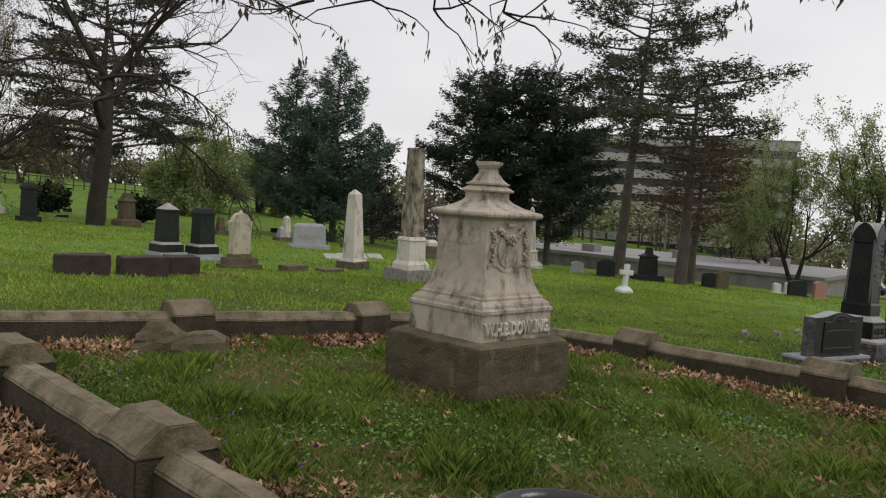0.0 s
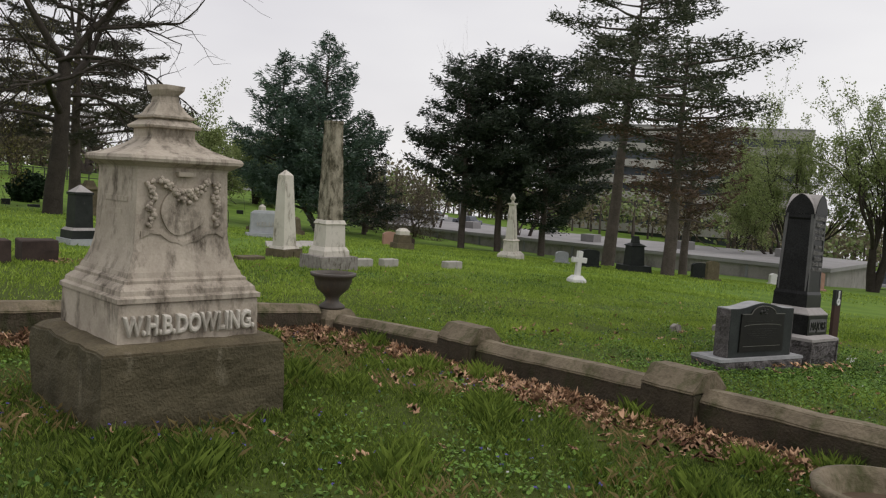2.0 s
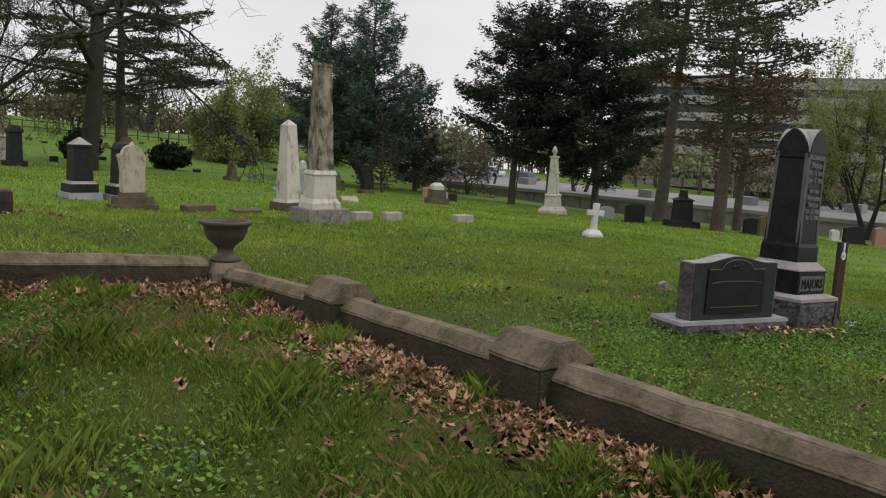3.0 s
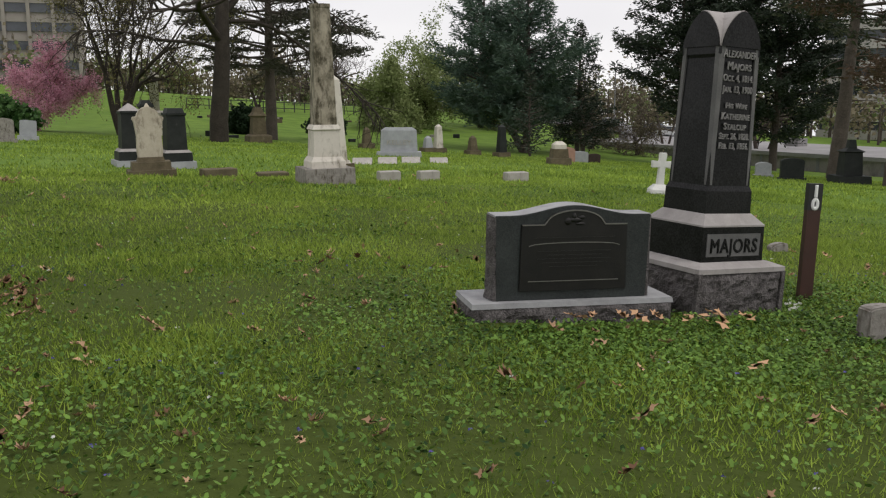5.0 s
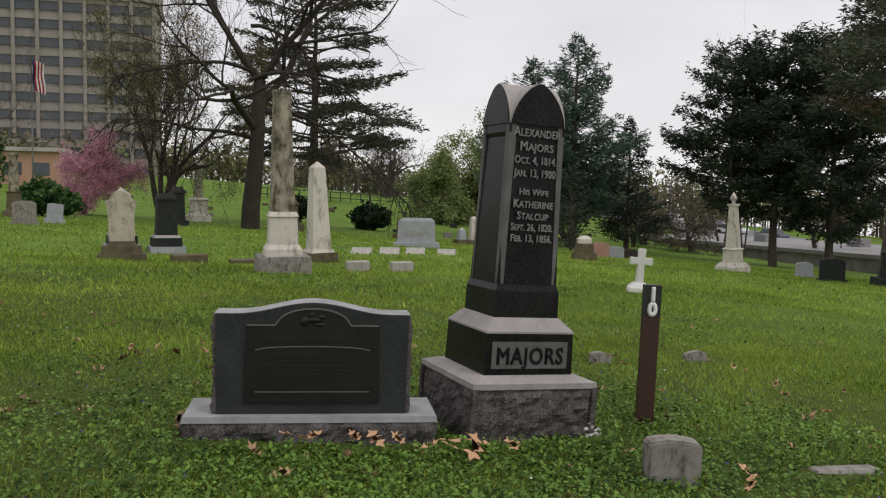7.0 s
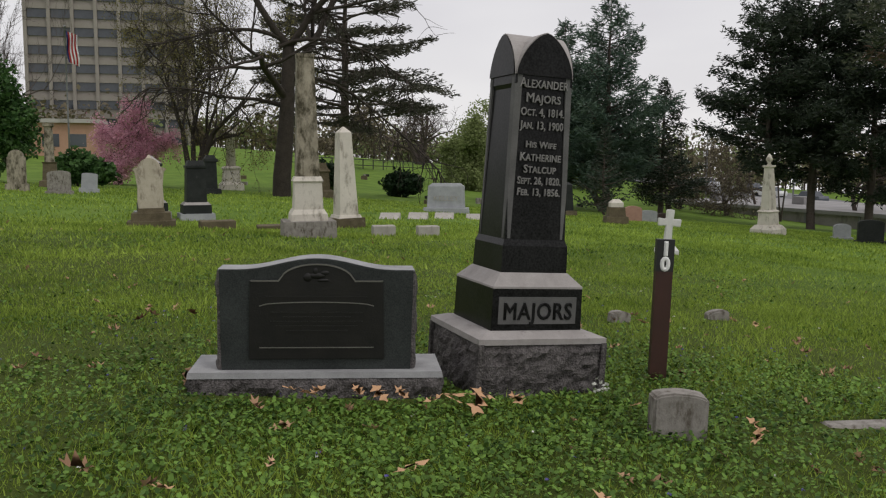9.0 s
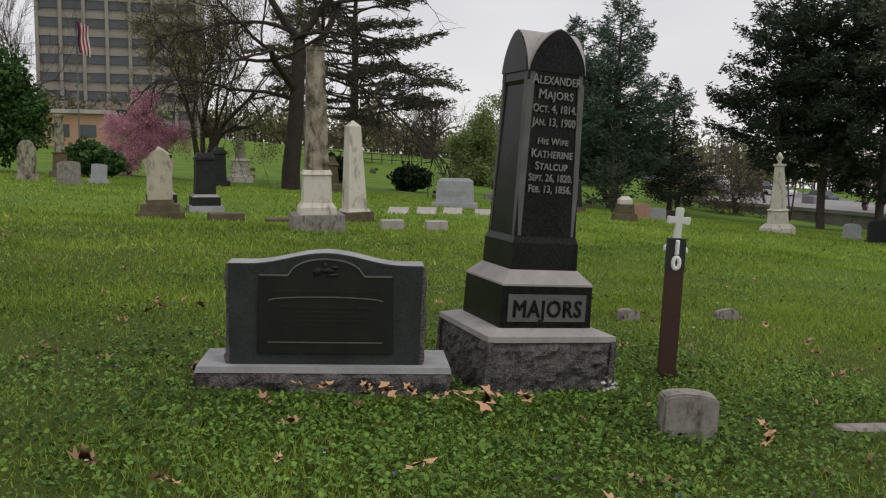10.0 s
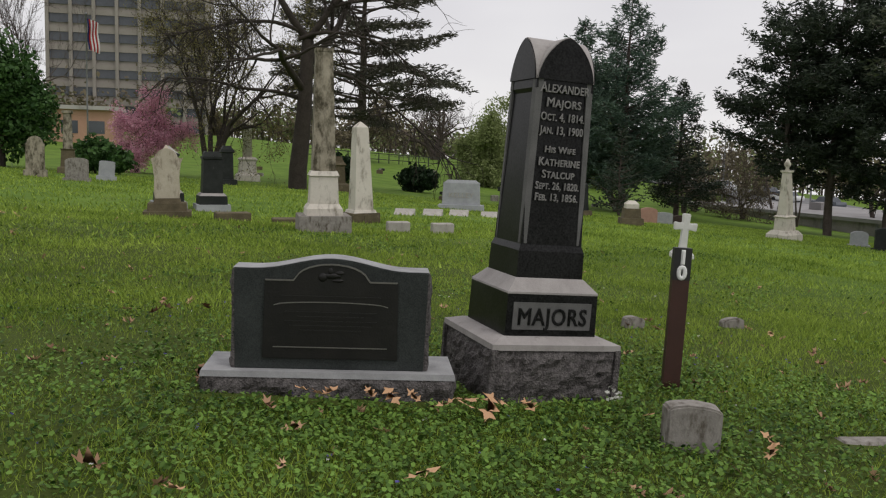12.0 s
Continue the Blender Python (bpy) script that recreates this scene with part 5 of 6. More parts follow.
# bare trees between the dark conifers and the spruces
for x, y, rad, tall, seed in ((-68, 74, 5.5, 21.5, 81), (-76, 78, 6.0, 15.5, 82), (-64, 80, 5.0, 11.0, 83), (-75, 66, 4.0, 8.0, 84)):
    bare_tree(x, y, tall, seed, 2, "bare grey twiggy tree beyond the lawn", None, 0, 0.2, 0.26, 4, {4: 4, 3: 3, 2: 3, 1: 3}, 0.55, 0.2, fork=0.35, bark=TWIG, fit=(rad, tall), first=0.3, thin=0.014)
for x, y, rad, tall, seed in ((-79, 70, 4.5, 7.5, 88), (-73, 71.5, 4.0, 6.5, 89)):
    bare_tree(x, y, tall, seed, 3, "brown budding thicket tree beyond the lawn's edge", HAZEWOOD, 5000, 0.12, 0.14, 4, {4: 3, 3: 4, 2: 3, 1: 3}, 0.75, 0.1, fork=0.5, bark=TWIG, fit=(rad, tall), first=0.2, leaf_spread=0.25, thin=0.02)
bare_tree(-136, 60, 11, 85, 3, "wide bare round-headed tree on the far hill", None, 0, 0.2, 0.5, 4, 4, 0.8, 0.05, fork=0.5, bark=TWIG, first=0.25, fit=(8.0, 10.0), thin=0.02)
bare_tree(-104, 2.5, 20, 87, 2, "pale bare twiggy tree before the office tower", None, 0, 0.2, 0.3, 4, 4, 0.5, 0.3, fork=0.25, bark=TWIG, fit=(6.0, 21.0), first=0.28, thin=0.02)
bare_tree(-120, 44, 9, 86, 2, "bare brown tree on the far hill", HAZEWOOD, 2500, 0.3, 0.3, 4, 4, 0.7, 0.1, fork=0.4, bark=TWIG, fit=(5.0, 8.0))


def far_woods():
    """Hazy belts of trees along the horizon: brown and spring green."""
    rnd = np.random.RandomState(91)
    for nm, mtl, n in (("far_woods", HAZEWOOD, 420), ("far_woods", HAZEGREEN, 260)):
        w = Wood(92)
        cs = []
        for i in range(n):
            az = radians(rnd.uniform(5, 105))
            d = rnd.uniform(170, 260)
            x, y = -math.sin(az) * d, math.cos(az) * d
            if 62 < math.degrees(az) < 84 and d < 190:
                d = 200
                x, y = -math.sin(az) * d, math.cos(az) * d
            tall = rnd.uniform(5, 11) * (1.0 if az > radians(60) else 1.15)
            z = height(x, y)
            w.tube([(x, y, z - 1), (x, y, z + tall * 0.6)], [0.3, 0.1], 4)
            q = rnd.normal(0, 1, (96, 3)) * np.array([tall * 0.24, tall * 0.24, tall * 0.2]) + np.array((x, y, z + tall * 0.55))
            cs.append(q)
        v, f = leaf_cards(np.concatenate(cs), 0.6, rnd, 0.1, 1.5)
        t = thing(nm, Matrix.Identity(4), "distant belt of brown and spring green trees", "woods", kind="stuff")
        o = new("trunks", w.mesh("trunks", TWIG))
        o.parent = t
        c = new("crowns", mesh_from("crowns", v, f, mtl))
        c.parent = t


far_woods()


def overhanging_tree():
    """A tree beside the path, its twigs hanging into view with long catkins."""
    w = Wood(95)
    w.thin = 0.004
    rnd = w.rnd
    w.tube([(0, 0, -0.3), (0.05, 0.1, 1.5), (-0.1, 0.2, 3.2), (-0.2, 0.5, 5.0)], [0.3, 0.25, 0.2, 0.14], 9)
    base = np.array((-0.15, 0.3, 4.6))
    # far bough ends, given by direction and reach from the fork
    for ex, ey, ez in ((-6.3, 3.8, -2.05), (-6.05, 4.1, -2.1), (-5.8, 4.4, -2.1), (-5.6, 4.6, -2.15), (-5.3, 4.85, -2.05), (-5.05, 5.0, -1.95), (-4.25, 5.5, -1.9), (-5.9, 5.0, -1.9)):
        e = np.array((ex, ey, ez))
        ln = np.linalg.norm(e)
        mid = base + e * 0.6 + np.array((0, 0, 1.1))
        tip = base + e
        s = np.linspace(0, 1, 10)[:, None]
        pts = (1 - s) ** 2 * base + 2 * s * (1 - s) * mid + s ** 2 * tip + rnd.normal(0, 0.05, (10, 3))
        w.tube(pts, np.linspace(0.035, 0.006, 10), 5)
        for k in range(6, 10):
            for _ in range(1 + k % 2):
                w.branch(pts[k], np.array((*rnd.normal(0, 0.8, 2), -0.35)), 0.42, 0.008, 1, 2, 0.2, 0.2, 0.7, 0.6, -0.1)
    tips = np.array([p for p in w.tips if p[2] > 1.5])
    c = np.repeat(tips[rnd.rand(len(tips)) < 0.8], 4, axis=0)
    c = c + np.stack([rnd.normal(0, 0.02, len(c)), rnd.normal(0, 0.02, len(c)), -rnd.rand(len(c)) * 0.05], 1)
    v, f = leaf_cards(c, 0.018, rnd, 0.0, 3.0, np.tile(np.array((0.0, 0.0, -1.0)), (len(c), 1)))
    tree("overhanging_tree", 2.2, -1.4, w, BARK, [("bloom", v, f, CATKIN)], "bare twiggy branches with hanging catkins over the path")


overhanging_tree()


# ---- far buildings, road, cars, flag ----
def boxes(bm, x0, x1, y0, y1, z0, z1):
    vs = [bm.verts.new(p) for p in ((x0, y0, z0), (x1, y0, z0), (x1, y1, z0), (x0, y1, z0), (x0, y0, z1), (x1, y0, z1), (x1, y1, z1), (x0, y1, z1))]
    for f in ((0, 3, 2, 1), (4, 5, 6, 7), (0, 1, 5, 4), (1, 2, 6, 5), (2, 3, 7, 6), (3, 0, 4, 7)):
        bm.faces.new([vs[i] for i in f])


def tower():
    """Tall office tower: recessed windows between concrete piers, local front faces +x."""
    z0 = -6.0
    t = thing("office_tower", Matrix.Translation((-190, 12.5, 0)) @ Matrix.Rotation(radians(-8), 4, "Z"), "tall tan concrete office tower with rows of windows", "building")
    bm = bmesh.new()
    boxes(bm, -20, -0.6, -15.5, 15.5, z0, 39)
    part("wall", bm, CONCRETE_TAN, t)
    bm = bmesh.new()
    boxes(bm, -20.5, 0.4, -15.9, 15.9, 37.2, 43)
    part("roof", bm, CONCRETE_TAN, t)
    pane = bmesh.new()
    boxes(pane, -0.62, -0.35, -1.85, 1.85, 0, 1.7)
    first = part("window", pane, GLASS, t)
    first.location = (0, -13.08, 34.6)
    for fl in range(11):
        for k in range(7):
            if fl == 0 and k == 0:
                continue
            o = new("window", first.data)
            o.parent = t
            o.location = (0, -13.08 + 4.36 * k, 34.6 - 3.55 * fl)
    for k in range(8):
        bm = bmesh.new()
        y = -15.26 + 4.36 * k
        boxes(bm, -0.6, 0.25, y - 0.32, y + 0.32, z0, 37.2)
        part("pier", bm, CONCRETE_TAN, t)
    for fl in range(12):
        bm = bmesh.new()
        z = 36.3 - 3.55 * fl
        boxes(bm, -0.6, -0.1, -15.5, 15.5, z, z + 1.0)
        part("spandrel", bm, CONCRETE_TAN, t)


tower()


def slab_office():
    """Long office block of pale floor bands and dark ribbon windows."""
    t = thing("office_block", Matrix.Translation((-86, 190, 0)) @ Matrix.Rotation(radians(26), 4, "Z"), "pale concrete office block with dark ribbon windows", "building")
    bm = bmesh.new()
    boxes(bm, -50, 7, 0.6, 22, -12, 16)
    part("wall", bm, CONCRETE, t)
    for fl in range(7):
        z = 14.2 - 3.7 * fl
        bm = bmesh.new()
        boxes(bm, -50.5, 7.5, -0.5, 0.62, z, z + 1.9)
        part("floor_band", bm, CONCRETE, t)
        bm = bmesh.new()
        boxes(bm, -50, 7, 0.3, 0.63, z - 1.8, z)
        part("ribbon_window", bm, GLASS, t)
    bm = bmesh.new()
    boxes(bm, -50.5, 7.5, -0.5, 22.5, 16.1, 16.6)
    part("roof", bm, ROOFGREY, t)


slab_office()


def low_building():
    """Long low flat-roofed building below the lawn's edge."""
    p, q = Vector((-88.5, 75.0, 0)), Vector((-30.0, 80.5, 0))
    d = q - p
    m = Matrix.Translation(p) @ Matrix.Rotation(math.atan2(d.y, d.x), 4, "Z")
    t = thing("low_building", m, "long low grey flat-roofed building beyond the lawn", "building")
    bm = bmesh.new()
    boxes(bm, 0, d.length, 0, 15, -9, -4.75)
    part("wall", bm, WALLGREY, t)
    bm = bmesh.new()
    boxes(bm, -0.3, d.length + 0.3, -0.3, 15.3, -4.75, -4.4)
    part("roof", bm, ROOFGREY, t)
    for k in range(6):
        bm = bmesh.new()
        boxes(bm, 4 + k * 9.4, 5.6 + k * 9.4, 3 + (k % 3) * 3, 4.6 + (k % 3) * 3, -4.4, -3.6)
        part("roof_vent", bm, ROOFGREY, t)
    for k in range(9):
        bm = bmesh.new()
        boxes(bm, 2 + k * 6.2, 2.22 + k * 6.2, -0.12, 0.01, -9, -4.75)
        part("downpipe", bm, STEEL, t)


low_building()


def orange_building():
    t = thing("low_brick_building", Matrix.Translation((-121, 6.5, height(-121, 6.5))) @ Matrix.Rotation(radians(-5), 4, "Z"), "low orange brick building behind the trees", "building")
    bm = bmesh.new()
    boxes(bm, -8, 0, -9, 5, -3, 4.2)
    part("wall", bm, BRICK, t)
    bm = bmesh.new()
    boxes(bm, -8.4, 0.5, -9.4, 5.4, 4.2, 4.7)
    part("roof", bm, CONCRETE, t)
    for k in range(4):
        bm = bmesh.new()
        boxes(bm, 0, 0.05, -8 + 3.2 * k, -6 + 3.2 * k, 1.2, 2.8)
        part("window", bm, GLASS, t)


orange_building()


def road_strip():
    pts = [(-150, 92), (-110, 96), (-75, 100), (-45, 106), (-10, 108), (40, 110)]
    bm = bmesh.new()
    prev = None
    for x, y in pts:
        a, b = bm.verts.new((x, y - 6, height(x, y - 6) + 0.35)), bm.verts.new((x, y + 9, height(x, y + 9) + 0.6))
        if prev:
            bm.faces.new((prev[0], a, b, prev[1]))
        prev = (a, b)
    tagged(part("road", bm, ASPHALT), "pale grey road beyond the low building", "road", kind="structure")


road_strip()


def car(x, y, yaw, paint):
    t = thing("car", Matrix.Translation((x, y, height(x, y) + 0.45)) @ Matrix.Rotation(yaw, 4, "Z"), "small distant parked car on the road", "car", "parked cars")
    part("body", rings([(0.25, 2.2, 0.85), (0.55, 2.25, 0.88), (0.85, 2.15, 0.86)], 0.08), paint, t)
    part("cabin", rings([(0.85, 1.4, 0.82), (1.4, 0.95, 0.7)], 0.08), GLASS, t)
    part("roof", rings([(1.385, 0.97, 0.71), (1.45, 0.85, 0.65)], 0.02), paint, t)
    for sx in (-1.35, 1.35):
        for sy in (-0.8, 0.8):
            bm = lathe([(0.32, -0.1), (0.32, 0.1)], 12)
            bm.transform(Matrix.Translation((sx, sy, 0.32)) @ Matrix.Rotation(radians(90), 4, "X"))
            part("wheel", bm, RUBBER, t)


for i, (x, y) in enumerate(((-108, 95), (-101, 97.5), (-96, 96.5), (-91, 99), (-70, 101), (-62, 103), (-40, 106), (-34, 106), (-20, 107), (-13, 108))):
    car(x, y, 0.05 + 0.1 * (i % 3), CARPAINT[i % 4])


def flagpole():
    x, y = -83.0, 9.9
    t = thing("flagpole", Matrix.Translation((x, y, height(x, y))), "tall dark flagpole with a hanging striped flag", "flagpole")
    part("pole", lathe([(0.09, -0.3), (0.07, 6), (0.045, 12.9), (0.1, 12.92), (0.1, 13.05), (0.02, 13.1)], 8), STEEL, t, smooth=True)
    for k in range(7):
        bm = bmesh.new()
        prev = None
        for j in range(9):
            z = 12.6 - 0.33 * j
            wv = 0.10 * math.sin(j * 0.9 + k * 0.4)
            y0 = 0.06 + 0.13 * k + 0.12 * (j / 8) + wv * 0.5
            a, b = bm.verts.new((wv, y0, z - 0.05 * k)), bm.verts.new((wv + 0.03, y0 + 0.13, z - 0.05 * k - 0.03))
            if prev:
                bm.faces.new((prev[0], a, b, prev[1]))
            prev = (a, b)
        ext = bmesh.ops.solidify(bm, geom=bm.faces[:], thickness=0.01)
        part("flag_stripe", bm, FLAGBLUE if k == 0 else (FLAGRED if k % 2 else FLAGWHITE), t)


flagpole()


def hill_fence():
    """Dark rail fence along the far side of the lawn."""
    p, q = Vector((-118.0, 34.0, 0)), Vector((-118.0, 66.0, 0))
    t = thing("rail_fence", Matrix.Identity(4), "dark metal rail fence along the far hill", "fence")
    k = 22
    last = None
    for i in range(k + 1):
        c = p.lerp(q, i / k)
        z = height(c.x, c.y)
        o = part("post", rings([(-0.3, 0.06, 0.06), (1.4, 0.06, 0.06)]), STEEL_DARK, t)
        o.location = (c.x, c.y, z)
        if last:
            for up in (0.5, 1.3):
                bm = bmesh.new()
                va = [bm.verts.new((last[0].x + dx, last[0].y, last[1] + up + dz)) for dx, dz in ((-0.03, -0.05), (0.03, -0.05), (0.03, 0.05), (-0.03, 0.05))]
                vb = [bm.verts.new((c.x + dx, c.y, z + up + dz)) for dx, dz in ((-0.03, -0.05), (0.03, -0.05), (0.03, 0.05), (-0.03, 0.05))]
                for j in range(4):
                    bm.faces.new((va[j], va[(j + 1) % 4], vb[(j + 1) % 4], vb[j]))
                part("rail", bm, STEEL_DARK, t)
        last = (c, z)


hill_fence()
spots = random.Random(17)
for i in range(34):
    x, y = spots.uniform(-112, -66), spots.uniform(24, 58)
    block(x, y, spots.uniform(-25, 15), 0.2, spots.uniform(0.25, 0.4), spots.uniform(0.2, 0.5), spots.choice((FOOTSTONE, LIME_DARK, SLATE)), "small low grave marker on the far hill", group="far markers")
for x, y, h in ((-93, 84, 9), (-82, 88, 7), (-55, 96, 8)):
    o = part("street_lamp", lathe([(0.11, -0.5), (0.07, h), (0.25, h + 0.05), (0.2, h + 0.25), (0.03, h + 0.3)], 8), STEEL)
    o.location = (x, y, height(x, y))
    tagged(o, "grey street lamp pole beside the road", "street lamp", "street lamps")


# ---- ground cover ----
def lie(x, y):
    """height() for arrays."""
    s = np.clip((-0.94 * x + 0.34 * y - 75) / 100, 0, 1)
    s = s * s * (3 - 2 * s)
    a = np.clip((y - 10.1) / 0.5, 0, 1)
    b = np.clip((x + 18) / 8, 0, 1)
    return (-0.0524 * y + 0.012 * np.minimum(x, 0) - 0.025 * np.maximum(0, y - 25) + 6 * s - 0.17 * a * a * (3 - 2 * a) * b * b * (3 - 2 * b)
            - 0.25 * np.exp(-((x + 25.5) ** 2 + (y - 15.3) ** 2) / 30))


def patchy(x, y, k, seed=0.0):
    """A soft wandering pattern between 0 and 1."""
    v = np.sin(x * 1.7 * k + seed + 1.3 * np.sin(y * 1.1 * k + seed)) + np.sin(y * 2.3 * k - seed * 2 + 1.7 * np.sin(x * 0.9 * k)) + 0.7 * np.sin((x + y) * 4.1 * k + seed * 3)
    return np.clip(0.5 + v / 4.2, 0, 1)


def in_plot(x, y, margin=0.0):
    dx, dy = x - CORNER.x, y - CORNER.y
    a, b = dx * U.x + dy * U.y, -(dx * V.x + dy * V.y)
    return (a > margin) & (a < 7.8 - margin) & (b > margin) & (b < 7.8 - margin), a, b


def blocked(x, y):
    """Where stones stand."""
    p, a, b = in_plot(x, y, -0.2)
    on_curb = p & ((a < 0.17) | (a > 7.63) | (b < 0.17) | (b > 7.63))
    dow = (np.abs(x + 5.82) < 0.68) & (np.abs(y - 6.63) < 0.68)
    maj = (np.abs(x + 5.51) < 0.58) & (np.abs(y - 16.66) < 0.56)
    plq = (np.abs((x + 5.42) * 0.97 - (y - 15.18) * 0.25) < 0.36) & (np.abs((x + 5.42) * 0.25 + (y - 15.18) * 0.97) < 0.85)
    flat = (np.abs(x + 3.9) < 0.13) & (np.abs(y - 18.3) < 0.3)
    ob = (np.abs(x + 18.4) < 0.56) & (np.abs(y - 17.75) < 0.56)
    return on_curb | dow | maj | plq | flat | ob


def drifted(x, y):
    """0..1, where dead leaves have smothered the grass."""
    p, a, b = in_plot(x, y, -1.2)
    inside, _, _ = in_plot(x, y, 0.0)
    d = np.where(inside, np.minimum(np.minimum(b * 1.15, a), np.where(x > -5.2, (7.8 - b) * 1.1, 9.0)), np.where(b > 7.8, (b - 7.8) * 0.7, np.where(b < 0, -b * 1.8, 9.0)))
    return np.exp(-(np.maximum(d - 0.1, 0) / 0.42) ** 2) * (0.55 + 0.45 * patchy(x, y, 2.0, 4.4))


def scatter(rnd, n, x0, x1, y0, y1, test=None):
    x, y = rnd.uniform(x0, x1, n), rnd.uniform(y0, y1, n)
    ok = ~blocked(x, y)
    if test is not None:
        ok &= test(x, y)
    return x[ok], y[ok]


def blades(rnd, x, y, tall, wide, lean, plain=False):
    """One tapering bent blade a place: two faces."""
    n = len(x)
    z = lie(x, y) - 0.01
    az, la = rnd.uniform(0, 6.283, n), rnd.uniform(0, 6.283, n)
    h = tall * rnd.uniform(0.5, 1.25, n)
    w = wide * rnd.uniform(0.6, 1.3, n)
    l = lean * h * rnd.uniform(0.2, 1.2, n)
    cx, cy = np.cos(az) * w * 0.5, np.sin(az) * w * 0.5
    lx, ly = np.cos(la) * l, np.sin(la) * l
    v = np.stack([np.stack([x - cx, y - cy, z], 1), np.stack([x + cx, y + cy, z], 1),
                  np.stack([x + lx * 0.35 + cx * 0.7, y + ly * 0.35 + cy * 0.7, z + h * 0.62], 1), np.stack([x + lx, y + ly, z + h], 1)], 1).reshape(-1, 3)
    if plain:
        v = v.reshape(n, 4, 3)[:, (0, 1, 3)].reshape(-1, 3)
        return v, np.arange(3 * n).reshape(n, 3)
    return v, np.arange(4 * n).reshape(n, 4)


def stuff(name, v, f, material, label, category):
    tagged(new(name, mesh_from(name, v, f, material)), label, category, kind="stuff")


def build_cover():
    rnd = np.random.RandomState(7)
    # long tufted grass inside the plot
    x, y = scatter(rnd, 290000, -9.3, -0.8, 1.8, 10.6, lambda x, y: in_plot(x, y, 0.0)[0] & (rnd.rand(len(x)) < (0.30 + 0.7 * patchy(x, y, 1.4, 1.0)) * (1 - 0.9 * drifted(x, y))))
    p = patchy(x, y, 1.9, 2.0)
    v, f = blades(rnd, x, y, 0.035 + 0.13 * p ** 3, 0.0075, 0.7)
    stuff("plot_grass", v, f, GRASS, "long tufted green grass inside the stone curb", "grass")
    x, y = scatter(rnd, 16000, -9, -0.9, 2.0, 10.4, lambda x, y: in_plot(x, y, 0.1)[0] & (patchy(x, y, 0.8, 5.0) > 0.56))
    v, f = blades(rnd, x, y, 0.09, 0.006, 1.1)
    stuff("dry_grass", v, f, DRYGRASS, "dry straw-coloured grass among the green", "grass")
    # lawn near the path
    x, y = scatter(rnd, 560000, -17, 1.6, 10.2, 26.0, lambda x, y: ~in_plot(x, y, -0.1)[0] & (rnd.rand(len(x)) < np.clip((x + 17) / 8, 0, 1) * np.clip((26 - y) / 5, 0, 1)) & (rnd.rand(len(x)) < (0.35 + 0.65 * patchy(x, y, 0.9, 3.0)) * (1 - 0.7 * drifted(x, y))))
    v, f = blades(rnd, x, y, 0.035 + 0.045 * patchy(x, y, 1.2, 4.0), 0.010, 0.9, True)
    stuff("lawn_grass", v, f, GRASS_LAWN, "short mown green grass", "grass")
    x, y = scatter(rnd, 60000, -10, 2, -1.5, 2.3, lambda x, y: ~in_plot(x, y, -0.1)[0] & (rnd.rand(len(x)) < 1 - 0.9 * drifted(x, y)))
    v, f = blades(rnd, x, y, 0.05, 0.008, 0.9)
    stuff("lawn_grass", v, f, GRASS_LAWN, "short mown green grass outside the near curb", "grass")
    # further lawn, coarser
    x, y = scatter(rnd, 260000, -26, -8.8, 0, 32, lambda x, y: ~in_plot(x, y, -0.1)[0] & (rnd.rand(len(x)) < np.clip((x + 26) / 8, 0, 1) * np.where(y > 10.4, np.clip((-x - 8) / 7, 0, 1), 1)) & (rnd.rand(len(x)) < 0.3 + 0.7 * patchy(x, y, 0.6, 3.0)))
    v, f = blades(rnd, x, y, 0.07, 0.02, 0.9, True)
    stuff("lawn_grass", v, f, GRASS_LAWN, "mown lawn among the graves", "grass")
    x, y = scatter(rnd, 55000, -9, 6, 21, 36)
    v, f = blades(rnd, x, y, 0.07, 0.02, 0.9, True)
    stuff("lawn_grass", v, f, GRASS_LAWN, "mown lawn beyond the dark obelisk", "grass")
    x, y = scatter(rnd, 170000, -62, -12, 2, 58, lambda x, y: (rnd.rand(len(x)) < 0.25 + 0.75 * patchy(x, y, 0.4, 6.0)) & (rnd.rand(len(x)) < np.clip((-x - 12) / 9, 0, 1) * np.clip((x + 62) / 20, 0, 1)))
    v, f = blades(rnd, x, y, 0.10, 0.05, 0.9, True)
    stuff("lawn_grass", v, f, GRASS_LAWN, "far mown lawn among the headstones", "grass")

    # broad leaves of ground ivy and clover
    def cover(n, x0, x1, y0, y1, test, size, lift, material, name, label):
        x, y = scatter(rnd, n, x0, x1, y0, y1, test)
        z = lie(x, y) + rnd.uniform(0.2, 1.0, len(x)) * lift
        c = np.stack([x, y, z], 1)
        m = len(x)
        tilt = rnd.normal(0, 0.45, (m, 2))
        az = rnd.uniform(0, 6.283, m)
        a = np.stack([np.cos(az), np.sin(az), tilt[:, 0]], 1)
        b = np.stack([-np.sin(az), np.cos(az), tilt[:, 1]], 1)
        s = (size * rnd.uniform(0.5, 1.25, m))[:, None] * 0.5
        rim = [(1, 0), (0.3, 0.85), (-0.75, 0.5), (-0.75, -0.5), (0.3, -0.85)]
        v = np.stack([c + a * s * p + b * s * q for p, q in rim], 1).reshape(-1, 3)
        stuff(name, v, np.arange(5 * m).reshape(m, 5), material, label, "ground cover")

